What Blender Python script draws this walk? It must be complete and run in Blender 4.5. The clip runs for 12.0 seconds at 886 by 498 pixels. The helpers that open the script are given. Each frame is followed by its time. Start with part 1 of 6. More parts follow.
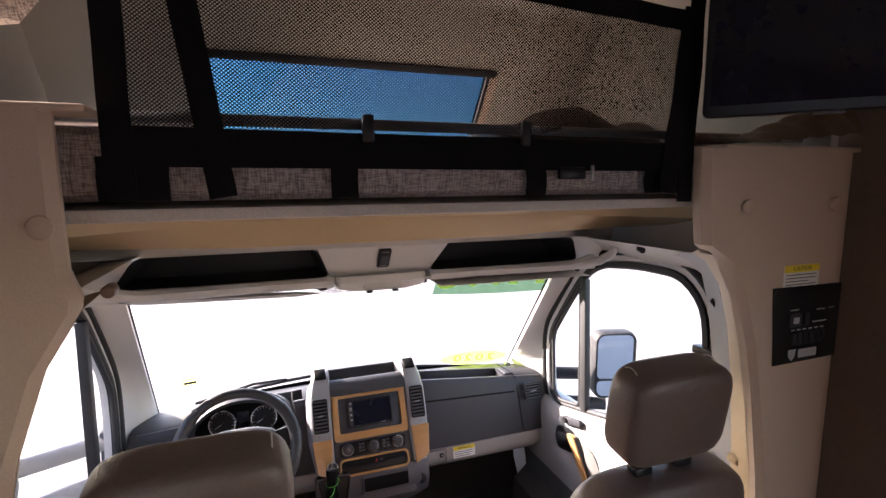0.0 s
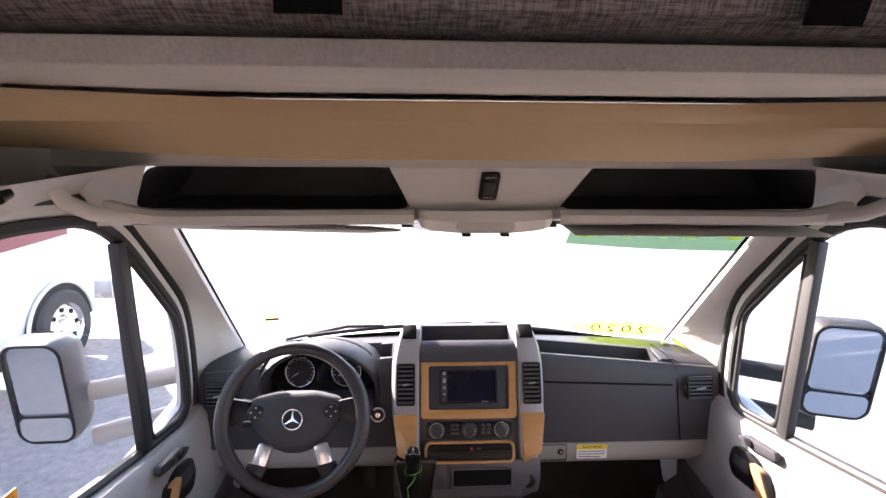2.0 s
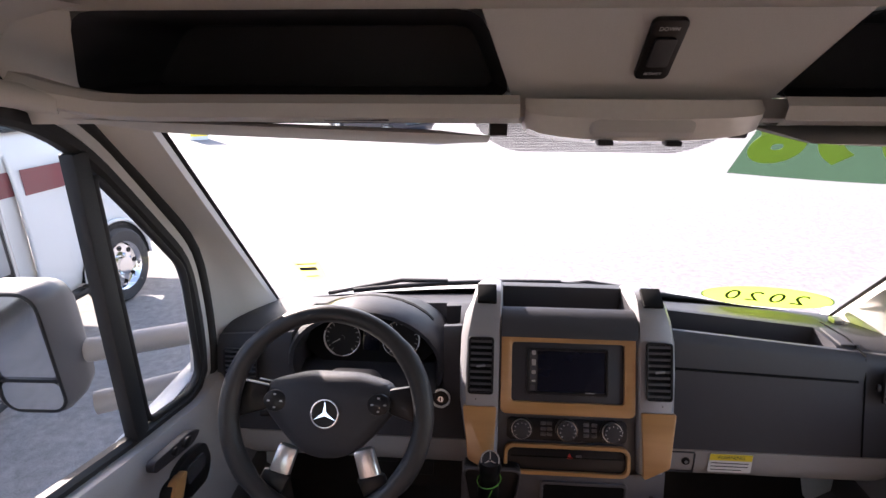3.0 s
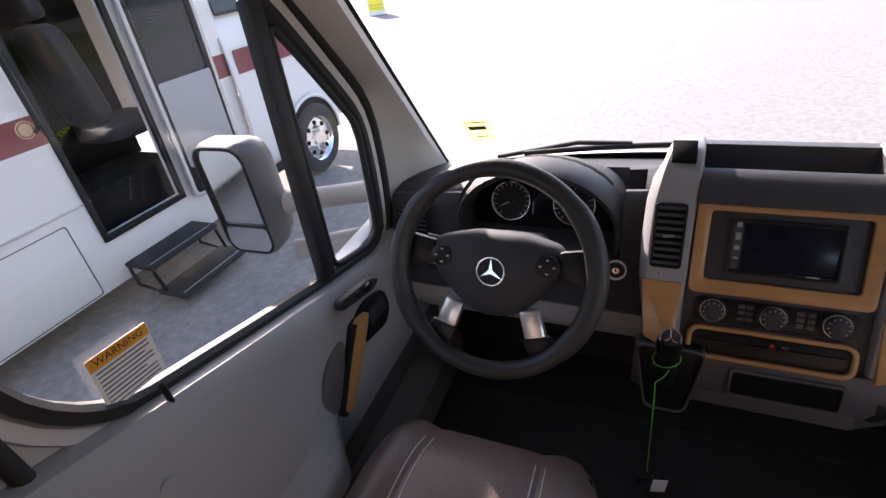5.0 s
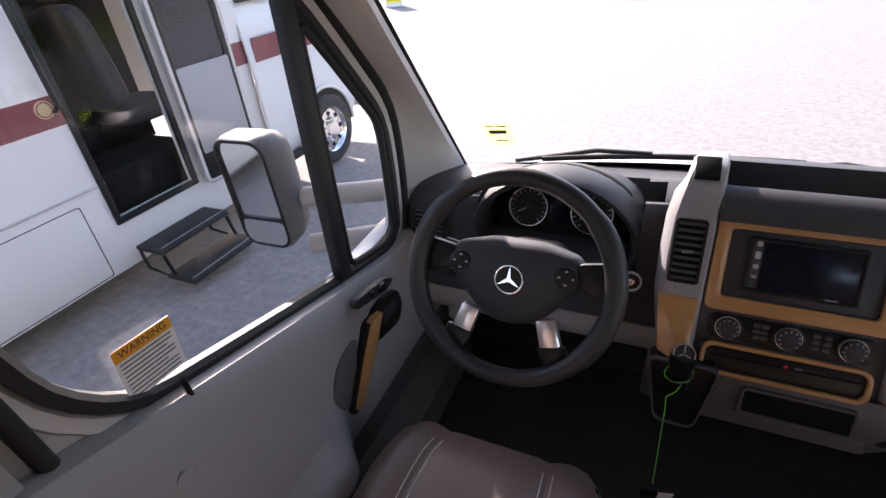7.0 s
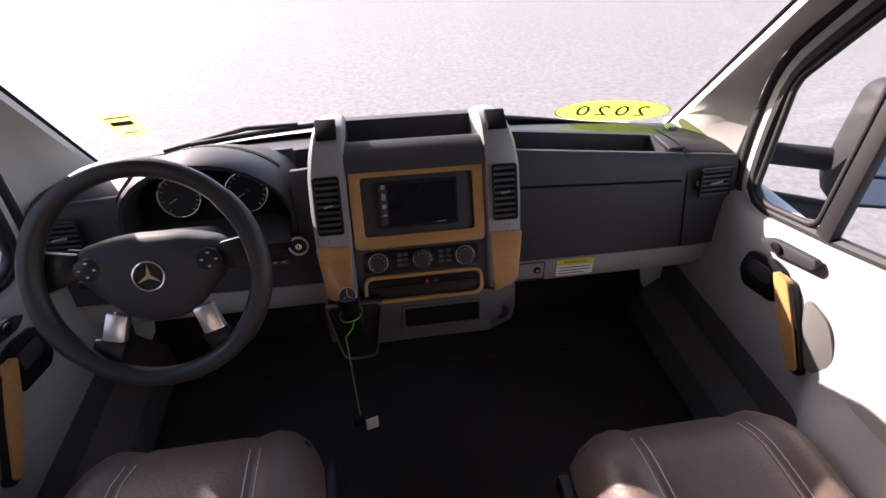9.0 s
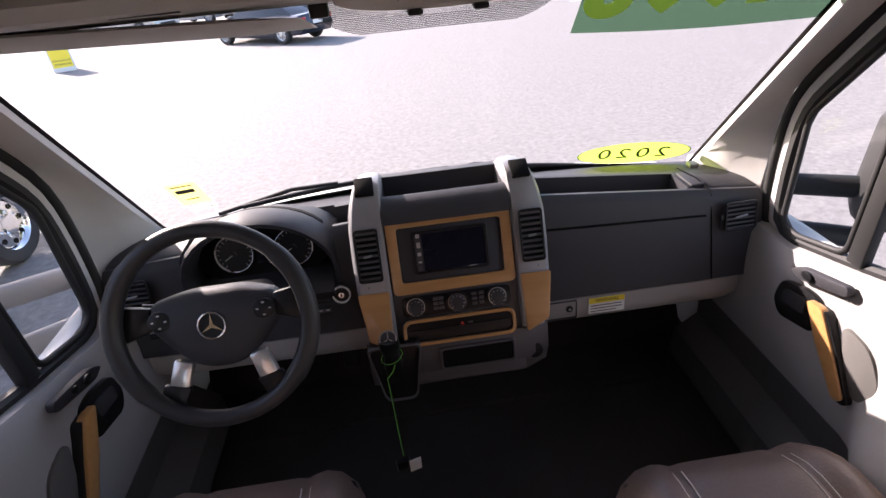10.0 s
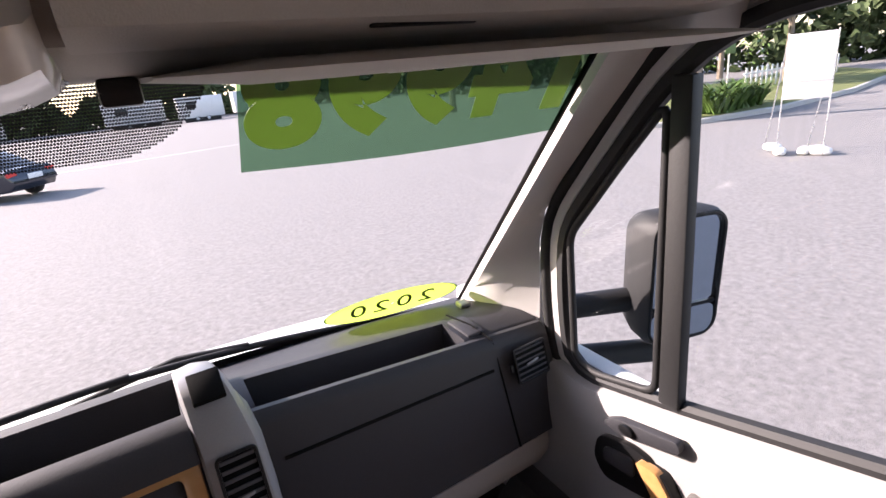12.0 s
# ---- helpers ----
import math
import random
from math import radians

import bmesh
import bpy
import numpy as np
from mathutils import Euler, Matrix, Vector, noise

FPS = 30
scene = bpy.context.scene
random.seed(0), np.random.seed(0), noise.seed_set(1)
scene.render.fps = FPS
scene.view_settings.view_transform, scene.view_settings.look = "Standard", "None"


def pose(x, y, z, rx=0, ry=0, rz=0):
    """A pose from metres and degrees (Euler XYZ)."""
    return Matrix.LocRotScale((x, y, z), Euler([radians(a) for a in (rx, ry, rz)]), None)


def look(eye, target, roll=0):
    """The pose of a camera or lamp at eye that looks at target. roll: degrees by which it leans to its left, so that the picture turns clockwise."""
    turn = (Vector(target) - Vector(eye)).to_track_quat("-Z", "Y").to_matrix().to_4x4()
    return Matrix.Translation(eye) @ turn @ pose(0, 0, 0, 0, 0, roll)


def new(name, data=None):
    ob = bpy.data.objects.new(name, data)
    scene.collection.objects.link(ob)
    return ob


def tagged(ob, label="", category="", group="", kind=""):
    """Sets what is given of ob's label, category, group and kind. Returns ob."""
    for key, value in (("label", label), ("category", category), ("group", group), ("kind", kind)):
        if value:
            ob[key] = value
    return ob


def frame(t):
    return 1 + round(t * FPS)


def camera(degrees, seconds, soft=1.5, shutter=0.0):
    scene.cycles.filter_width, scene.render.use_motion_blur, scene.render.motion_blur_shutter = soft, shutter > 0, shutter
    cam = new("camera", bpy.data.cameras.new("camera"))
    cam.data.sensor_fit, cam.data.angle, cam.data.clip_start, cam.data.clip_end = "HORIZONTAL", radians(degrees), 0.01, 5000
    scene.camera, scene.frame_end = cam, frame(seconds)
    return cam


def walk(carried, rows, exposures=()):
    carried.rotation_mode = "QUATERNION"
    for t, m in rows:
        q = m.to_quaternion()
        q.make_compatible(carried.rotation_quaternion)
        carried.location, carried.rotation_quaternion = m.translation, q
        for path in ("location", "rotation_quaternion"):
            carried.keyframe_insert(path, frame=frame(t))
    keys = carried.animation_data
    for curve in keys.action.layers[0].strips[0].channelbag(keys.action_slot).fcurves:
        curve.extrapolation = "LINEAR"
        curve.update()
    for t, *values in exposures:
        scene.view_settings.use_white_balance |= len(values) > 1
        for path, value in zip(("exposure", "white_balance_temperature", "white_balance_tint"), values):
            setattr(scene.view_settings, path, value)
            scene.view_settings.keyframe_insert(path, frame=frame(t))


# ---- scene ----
cam = camera(83.3, 12.0)
PATH = [
    (0, (-0.379, 0.162, 1.681), (0.303, 2.022, 1.404), -0.2),
    (0.5, (-0.427, 0.223, 1.677), (0.172, 2.114, 1.419), -0.6),
    (1, (-0.396, 0.315, 1.645), (0.152, 2.215, 1.343), -0.4),
    (1.5, (-0.242, 0.512, 1.627), (0.063, 2.453, 1.25), -0.7),
    (2, (-0.154, 0.677, 1.582), (-0.059, 2.602, 1.047), 0.6),
    (2.5, (-0.195, 0.945, 1.515), (-0.141, 2.848, 0.902), 1.8),
    (3, (-0.22, 1.1, 1.417), (-0.342, 2.959, 0.689), 0.0),
    (3.5, (-0.237, 1.164, 1.347), (-0.701, 2.851, 0.379), -4.1),
    (3.7, (-0.207, 1.162, 1.348), (-0.805, 2.794, 0.358), -6.4),
    (5.3, (-0.263, 1.159, 1.338), (-1.081, 2.576, 0.188), -9.7),
    (5.5, (-0.291, 1.156, 1.355), (-1.18, 2.515, 0.189), -9.5),
    (6, (-0.301, 1.138, 1.351), (-1.22, 2.495, 0.205), -8.6),
    (6.5, (-0.267, 1.158, 1.361), (-1.104, 2.569, 0.216), -7.8),
    (6.7, (-0.263, 1.157, 1.36), (-1.074, 2.588, 0.223), -7.4),
    (8.3, (-0.15, 1.161, 1.363), (-0.341, 2.787, 0.214), -2.8),
    (8.5, (-0.111, 1.149, 1.366), (-0.149, 2.765, 0.188), -1.5),
    (9, (-0.092, 1.124, 1.361), (0.152, 2.673, 0.121), -0.0),
    (9.5, (-0.078, 1.088, 1.392), (0.118, 2.725, 0.26), -4.0),
    (10, (-0.09, 1.06, 1.397), (0.029, 2.738, 0.317), -5.4),
    (10.5, (-0.142, 1.102, 1.411), (-0.113, 2.84, 0.423), -7.4),
    (11, (-0.016, 1.219, 1.332), (0.407, 2.929, 0.384), -5.7),
    (11.5, (0.152, 1.362, 1.296), (0.862, 2.976, 0.351), -3.4),
    (12, (0.179, 1.439, 1.311), (1.139, 3.043, 0.599), -4.8),
]
# the van stands slightly nose-up on the lot
TILT = Matrix.Translation((0, 1.5, -0.75)) @ Matrix.Rotation(radians(2.4), 4, 'X') @ Matrix.Translation((0, -1.5, 0.75))
walk(cam, [(t, TILT @ look(eye, target, roll)) for t, eye, target, roll in PATH],
     exposures=[(0, 3.1, 6900, 24), (1.0, 3.15, 6900, 24), (2.0, 3.25, 6900, 25), (2.6, 2.85, 6900, 24), (3.4, 2.15, 6900, 24), (6.7, 2.15, 6900, 25), (8.5, 2.05, 6900, 26), (9.5, 1.95, 6900, 26), (10.5, 2.0, 6900, 26), (12, 1.85, 6900, 26)])

# ---------- world and sun ----------
SUN_EL, SUN_DIR = 25.0, Vector((-0.70, 0.72, 0))
world = bpy.data.worlds.new("sky")
scene.world = world
world.use_nodes = True
wn = world.node_tree
sky = wn.nodes.new("ShaderNodeTexSky")
sky.sky_type = "NISHITA"
sky.sun_disc = False
sky.sun_elevation = radians(SUN_EL)
sky.sun_rotation = math.atan2(SUN_DIR.x, SUN_DIR.y)
wn.nodes["Background"].inputs[1].default_value = 0.145
wn.links.new(sky.outputs[0], wn.nodes["Background"].inputs[0])
sun_data = bpy.data.lights.new("sun", "SUN")
sun_data.energy, sun_data.angle, sun_data.color = 4.5, radians(0.53), (1.0, 0.95, 0.88)
sun = new("sun", sun_data)
d = SUN_DIR.normalized() * math.cos(radians(SUN_EL)) + Vector((0, 0, math.sin(radians(SUN_EL))))
sun.matrix_world = look(d * 30, (0, 0, 0))


# ---------- materials ----------
def mat(name, col, rough=0.6, metal=0.0, scale=40.0, vary=0.12, bump=0.15, coat=0.0, big=True, dist=0.002, spec=0.5):
    """A surface with colour variation at two scales, uneven gloss and fine relief."""
    m = bpy.data.materials.new(name)
    m.use_nodes = True
    nt = m.node_tree
    b = nt.nodes["Principled BSDF"]
    b.inputs["Roughness"].default_value, b.inputs["Metallic"].default_value = rough, metal
    b.inputs["Specular IOR Level"].default_value = spec
    b.inputs["Coat Weight"].default_value, b.inputs["Coat Roughness"].default_value = coat, 0.08
    tc = nt.nodes.new("ShaderNodeTexCoord")
    n1, n2 = nt.nodes.new("ShaderNodeTexNoise"), nt.nodes.new("ShaderNodeTexNoise")
    n1.inputs["Scale"].default_value, n1.inputs["Detail"].default_value = scale, 6
    n2.inputs["Scale"].default_value, n2.inputs["Detail"].default_value = (3.0 if big else scale / 8), 4
    add = nt.nodes.new("ShaderNodeMath")
    add.operation = "ADD"
    ramp = nt.nodes.new("ShaderNodeMapRange")
    ramp.inputs[1].default_value, ramp.inputs[2].default_value = 0.6, 1.4
    ramp.inputs[3].default_value, ramp.inputs[4].default_value = 1 - vary, 1 + vary
    mul = nt.nodes.new("ShaderNodeVectorMath")
    mul.operation = "SCALE"
    mul.inputs[0].default_value = col
    for n in (n1, n2):
        nt.links.new(tc.outputs["Object"], n.inputs["Vector"])
    nt.links.new(n1.outputs[0], add.inputs[0])
    nt.links.new(n2.outputs[0], add.inputs[1])
    nt.links.new(add.outputs[0], ramp.inputs[0])
    nt.links.new(ramp.outputs[0], mul.inputs["Scale"])
    nt.links.new(mul.outputs[0], b.inputs["Base Color"])
    rr_ = nt.nodes.new("ShaderNodeMapRange")
    rr_.inputs[3].default_value, rr_.inputs[4].default_value = max(rough - 0.08, 0.02), min(rough + 0.08, 1)
    nt.links.new(n2.outputs[0], rr_.inputs[0])
    nt.links.new(rr_.outputs[0], b.inputs["Roughness"])
    if bump:
        bp = nt.nodes.new("ShaderNodeBump")
        bp.inputs["Strength"].default_value, bp.inputs["Distance"].default_value = bump, dist
        nt.links.new(n1.outputs[0], bp.inputs["Height"])
        nt.links.new(bp.outputs[0], b.inputs["Normal"])
    return m


def glass_mat(name, tint=(1, 1, 1), gloss=1.0):
    """A thin pane: clear, with Fresnel gloss."""
    m = bpy.data.materials.new(name)
    m.use_nodes = True
    nt = m.node_tree
    nt.nodes.remove(nt.nodes["Principled BSDF"])
    t, g, mix, f, p, r = (nt.nodes.new("ShaderNode" + k) for k in ("BsdfTransparent", "BsdfGlossy", "MixShader", "LayerWeight", "Math", "MapRange"))
    t.inputs[0].default_value = (*tint, 1)
    g.inputs["Roughness"].default_value = 0.02
    f.inputs[0].default_value = 0.5
    p.operation = "POWER"
    p.inputs[1].default_value = 5
    r.inputs[3].default_value, r.inputs[4].default_value = 0.035 * gloss, 0.5 * gloss
    nt.links.new(f.outputs["Facing"], p.inputs[0])
    nt.links.new(p.outputs[0], r.inputs[0])
    nt.links.new(r.outputs[0], mix.inputs[0])
    nt.links.new(t.outputs[0], mix.inputs[1])
    nt.links.new(g.outputs[0], mix.inputs[2])
    nt.links.new(mix.outputs[0], nt.nodes["Material Output"].inputs[0])
    return m


def glow_mat(name, col, strength):
    m = bpy.data.materials.new(name)
    m.use_nodes = True
    b = m.node_tree.nodes["Principled BSDF"]
    b.inputs["Base Color"].default_value = (*col, 1)
    b.inputs["Emission Color"].default_value = (*col, 1)
    b.inputs["Emission Strength"].default_value = strength
    return m


def film_mat(name, col, through_part):
    """Printed film on glass: part of the light shines through it."""
    m = bpy.data.materials.new(name)
    m.use_nodes = True
    nt = m.node_tree
    b = nt.nodes["Principled BSDF"]
    b.inputs["Base Color"].default_value = (*col, 1)
    b.inputs["Roughness"].default_value = 0.5
    t, mix = nt.nodes.new("ShaderNodeBsdfTransparent"), nt.nodes.new("ShaderNodeMixShader")
    tl = nt.nodes.new("ShaderNodeBsdfTranslucent")
    tl.inputs[0].default_value = (*col, 1)
    mix2 = nt.nodes.new("ShaderNodeMixShader")
    mix2.inputs[0].default_value = 0.6
    t.inputs[0].default_value = (*col, 1)
    mix.inputs[0].default_value = through_part
    nt.links.new(b.outputs[0], mix2.inputs[1])
    nt.links.new(tl.outputs[0], mix2.inputs[2])
    nt.links.new(mix2.outputs[0], mix.inputs[1])
    nt.links.new(t.outputs[0], mix.inputs[2])
    nt.links.new(mix.outputs[0], nt.nodes["Material Output"].inputs[0])
    return m


def weave_mat(name, a, b_, scale):
    """Woven cloth: two crossing wave bands between two yarn colours."""
    m = mat(name, a, 0.95, 0, 300, 0.3, 0.5)
    nt = m.node_tree
    bs = nt.nodes["Principled BSDF"]
    tc = nt.nodes["Texture Coordinate"]
    mp1, mp2 = nt.nodes.new("ShaderNodeMapping"), nt.nodes.new("ShaderNodeMapping")
    mp1.inputs["Scale"].default_value = (scale, scale * 0.1, scale * 0.1)
    mp2.inputs["Scale"].default_value = (scale * 0.1, scale * 0.6, scale)
    na, nb = nt.nodes.new("ShaderNodeTexNoise"), nt.nodes.new("ShaderNodeTexNoise")
    for mp, n in ((mp1, na), (mp2, nb)):
        n.inputs["Scale"].default_value, n.inputs["Detail"].default_value = 1.0, 2
        nt.links.new(tc.outputs["Object"], mp.inputs[0])
        nt.links.new(mp.outputs[0], n.inputs["Vector"])
    av = nt.nodes.new("ShaderNodeMath")
    av.operation = "ADD"
    nt.links.new(na.outputs[0], av.inputs[0])
    nt.links.new(nb.outputs[0], av.inputs[1])
    mr = nt.nodes.new("ShaderNodeMapRange")
    mr.inputs[1].default_value, mr.inputs[2].default_value = 0.8, 1.2
    mx = nt.nodes.new("ShaderNodeMix")
    mx.data_type = "RGBA"
    mx.inputs[6].default_value, mx.inputs[7].default_value = (*a, 1), (*b_, 1)
    nt.links.new(av.outputs[0], mr.inputs[0])
    nt.links.new(mr.outputs[0], mx.inputs[0])
    nt.links.new(mx.outputs[2], bs.inputs["Base Color"])
    return m


def wood_mat(name, a, b_):
    m = mat(name, a, 0.3, 0, 120, 0.05, 0.03, coat=0.5)
    nt = m.node_tree
    bs, tc = nt.nodes["Principled BSDF"], nt.nodes["Texture Coordinate"]
    mp, n = nt.nodes.new("ShaderNodeMapping"), nt.nodes.new("ShaderNodeTexNoise")
    mp.inputs["Scale"].default_value = (6, 60, 60)
    n.inputs["Scale"].default_value, n.inputs["Detail"].default_value = 1.0, 5
    mx = nt.nodes.new("ShaderNodeMix")
    mx.data_type = "RGBA"
    mx.inputs[6].default_value, mx.inputs[7].default_value = (*a, 1), (*b_, 1)
    nt.links.new(tc.outputs["Object"], mp.inputs[0])
    nt.links.new(mp.outputs[0], n.inputs["Vector"])
    nt.links.new(n.outputs[0], mx.inputs[0])
    nt.links.new(mx.outputs[2], bs.inputs["Base Color"])
    return m


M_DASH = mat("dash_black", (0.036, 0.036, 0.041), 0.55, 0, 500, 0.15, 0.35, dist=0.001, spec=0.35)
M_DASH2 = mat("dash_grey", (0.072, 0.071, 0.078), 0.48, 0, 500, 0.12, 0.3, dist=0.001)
M_BLACK = mat("black_plastic", (0.010, 0.010, 0.011), 0.35, 0, 300, 0.2, 0.1, spec=0.3)
# near-black for joints and slits, and for shade painted into recesses and interiors
M_VOID = mat("recess_and_shade_black", (0.006, 0.006, 0.006), 0.85, 0, 300, 0.2, 0.1, spec=0.15)
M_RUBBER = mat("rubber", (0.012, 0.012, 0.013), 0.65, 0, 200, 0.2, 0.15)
M_BEIGE = mat("lower_dash_beige", (0.36, 0.335, 0.31), 0.6, 0, 400, 0.06, 0.25, dist=0.001)
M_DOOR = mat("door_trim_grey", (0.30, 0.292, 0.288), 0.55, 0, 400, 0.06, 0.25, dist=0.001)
# the door trim again, darker: shade of footwell and hollow put into the colour
M_DOOR_SHADE = mat("door_trim_shade_grey", (0.10, 0.095, 0.09), 0.7, 0, 400, 0.1, 0.3, dist=0.001)
M_LINER = mat("headliner_grey", (0.50, 0.485, 0.46), 0.85, 0, 700, 0.06, 0.3, dist=0.001)
M_PILLAR = mat("pillar_trim", (0.58, 0.56, 0.54), 0.6, 0, 400, 0.05, 0.2, dist=0.001)
M_WHITE = mat("painted_metal", (0.78, 0.78, 0.77), 0.3, 0, 60, 0.04, 0.02, coat=0.3)
M_SILVER = mat("silver_plastic", (0.30, 0.30, 0.31), 0.4, 0.3, 400, 0.06, 0.1)
M_ALU = mat("satin_aluminium", (0.72, 0.72, 0.72), 0.28, 0.9, 300, 0.06, 0.05)
M_CHROME = mat("chrome", (0.8, 0.8, 0.8), 0.08, 1.0, 60, 0.05, 0.02)
M_WOOD = wood_mat("maple_trim", (0.38, 0.19, 0.065), (0.54, 0.29, 0.115))
M_TAN = mat("tan_vinyl", (0.46, 0.335, 0.19), 0.5, 0, 250, 0.06, 0.12)
M_PADDED = mat("padded_vinyl", (0.58, 0.445, 0.33), 0.5, 0, 250, 0.07, 0.2)
M_LEATHER = mat("brown_leather", (0.13, 0.09, 0.074), 0.42, 0, 160, 0.16, 0.45)
M_SUEDE = mat("taupe_leather", (0.26, 0.21, 0.18), 0.55, 0, 160, 0.14, 0.4)
M_THREAD = mat("stitch_thread", (0.55, 0.5, 0.45), 0.8, 0, 300, 0.1, 0.1)
M_WHEELL = mat("wheel_leather", (0.022, 0.022, 0.024), 0.42, 0, 350, 0.15, 0.35, dist=0.001)
M_CARPET = mat("cab_carpet", (0.036, 0.031, 0.028), 0.98, 0, 450, 0.5, 1.0, dist=0.004)
M_FELT = mat("bunk_felt", (0.62, 0.58, 0.53), 0.98, 0, 220, 0.18, 0.6)
M_CLOTH = weave_mat("grey_tweed", (0.17, 0.145, 0.14), (0.50, 0.45, 0.42), 480)
M_WEB = mat("black_webbing", (0.008, 0.008, 0.009), 0.9, 0, 500, 0.3, 0.5, spec=0.15)
M_CAP = mat("cap_lining", (0.40, 0.37, 0.31), 0.8, 0, 200, 0.06, 0.1)
M_BROWN = mat("brown_cabinet", (0.16, 0.10, 0.065), 0.45, 0, 60, 0.15, 0.1)
M_SCREEN = mat("screen_glass", (0.010, 0.011, 0.020), 0.1, 0, 30, 0.1, 0.0)
M_MIRROR = mat("mirror_silver", (0.86, 0.88, 0.9), 0.02, 1.0, 10, 0.01, 0.0)
M_YELLOW = mat("warning_yellow", (0.85, 0.66, 0.04), 0.5, 0, 60, 0.05, 0.02)
M_ORANGE = mat("warning_orange", (0.85, 0.36, 0.03), 0.5, 0, 60, 0.05, 0.02)
M_PAPER = mat("label_paper", (0.8, 0.79, 0.76), 0.6, 0, 60, 0.04, 0.02)
M_INK = mat("label_ink", (0.03, 0.03, 0.03), 0.6, 0, 60, 0.05, 0.0)
M_RED = mat("red_mark", (0.6, 0.04, 0.03), 0.5, 0, 60, 0.05, 0.0)
M_LIGHTINK = mat("light_print", (0.48, 0.48, 0.48), 0.6, 0, 60, 0.05, 0.0)
M_GREENCORD = mat("green_cord", (0.12, 0.5, 0.06), 0.6, 0, 200, 0.1, 0.1)
M_LENS = mat("lamp_lens", (0.62, 0.60, 0.57), 0.15, 0, 100, 0.05, 0.02, coat=0.4)
M_GLASS = glass_mat("window_glass", (0.97, 0.985, 0.98))
M_TINTED = glass_mat("tinted_glass", (0.14, 0.26, 0.33))
M_WS = glass_mat("windscreen_glass", (0.97, 0.985, 0.985), 0.5)
M_FILM = film_mat("green_film", (0.11, 0.22, 0.14), 0.9)
M_DIGIT = film_mat("digit_film", (0.25, 0.36, 0.12), 0.0)
M_FILMY = film_mat("lime_film", (0.62, 0.85, 0.12), 0.25)
M_FILMD = film_mat("dark_green_film", (0.06, 0.12, 0.03), 0.1)
M_FILMW = film_mat("white_film", (0.85, 0.85, 0.82), 0.3)
M_FILM2 = film_mat("yellow_film", (0.85, 0.80, 0.24), 0.25)


# ---------- building helpers ----------
def mesh(name, verts, faces, m, smooth=True, bevel=0.0, solid=0.0, sub=0, offset=-1.0):
    me = bpy.data.meshes.new(name)
    me.from_pydata([tuple(v) for v in verts], [], faces)
    bm = bmesh.new()
    bm.from_mesh(me)
    bmesh.ops.recalc_face_normals(bm, faces=bm.faces[:])
    bm.to_mesh(me)
    bm.free()
    me.materials.append(m)
    ob = new(name, me)
    if solid:
        md = ob.modifiers.new("thick", "SOLIDIFY")
        md.thickness, md.offset = solid, offset
    if bevel:
        md = ob.modifiers.new("edge", "BEVEL")
        md.width, md.segments, md.limit_method = bevel, 2, "ANGLE"
    if sub:
        md = ob.modifiers.new("round", "SUBSURF")
        md.levels = md.render_levels = sub
    if smooth:
        me.shade_smooth()
        if not sub:
            md = ob.modifiers.new("split", "EDGE_SPLIT")
            md.split_angle = radians(38)
    return ob


def box(name, c, s, m, bevel=0.004, rot=(0, 0, 0), mtx=None):
    x, y, z = (k / 2 for k in s)
    v = [Vector((i * x, j * y, k * z)) for i in (-1, 1) for j in (-1, 1) for k in (-1, 1)]
    t = (mtx if mtx else Matrix()) @ pose(*c, *rot)
    f = [(0, 1, 3, 2), (4, 6, 7, 5), (0, 4, 5, 1), (2, 3, 7, 6), (0, 2, 6, 4), (1, 5, 7, 3)]
    return mesh(name, [t @ p for p in v], f, m, bevel=bevel)


def loft(name, rows, m, closed=False, caps=False, **kw):
    n = len(rows[0])
    v = [p for r in rows for p in r]
    f = []
    for i in range(len(rows) - 1):
        for j in range(n if closed else n - 1):
            a, b = i * n + j, i * n + (j + 1) % n
            f.append((a, b, b + n, a + n))
    if caps:
        f.append(tuple(range(n)))
        f.append(tuple(range(len(v) - n, len(v))))
    return mesh(name, v, f, m, **kw)


def tube(name, pts, r, m, cyclic=False, flat=1.0, smooth_pts=True):
    """A bar of round section along points; flat squeezes the section."""
    cu = bpy.data.curves.new(name, "CURVE")
    cu.dimensions = "3D"
    cu.bevel_depth, cu.bevel_resolution, cu.use_fill_caps = r, 3, True
    sp = cu.splines.new("POLY")
    sp.points.add(len(pts) - 1)
    for p, q in zip(sp.points, pts):
        p.co = (*q, 1)
    sp.use_cyclic_u = cyclic
    sp.use_smooth = True
    cu.materials.append(m)
    return new(name, cu)


def rrect(cx, cy, w, h, r, n=5):
    out = []
    for k, (sx, sy) in enumerate(((1, 1), (-1, 1), (-1, -1), (1, -1))):
        for i in range(n + 1):
            a = math.pi / 2 * (k + i / n)
            out.append((cx + sx * (w / 2 - r) + r * math.cos(a), cy + sy * (h / 2 - r) + r * math.sin(a)))
    return out


def disc(cx, cy, r, n=24, ry=None):
    return [(cx + r * math.cos(2 * math.pi * i / n), cy + (ry or r) * math.sin(2 * math.pi * i / n)) for i in range(n)]


def plate(name, outline, mtx, z0, z1, m, bevel=0.0015):
    """A flat shape in the plane of mtx, raised from z0 to z1."""
    n = len(outline)
    v = [mtx @ Vector((x, y, z)) for z in (z0, z1) for x, y in outline]
    f = [tuple(range(n)), tuple(range(n, 2 * n))] + [(i, (i + 1) % n, n + (i + 1) % n, n + i) for i in range(n)]
    return mesh(name, v, f, m, bevel=bevel)


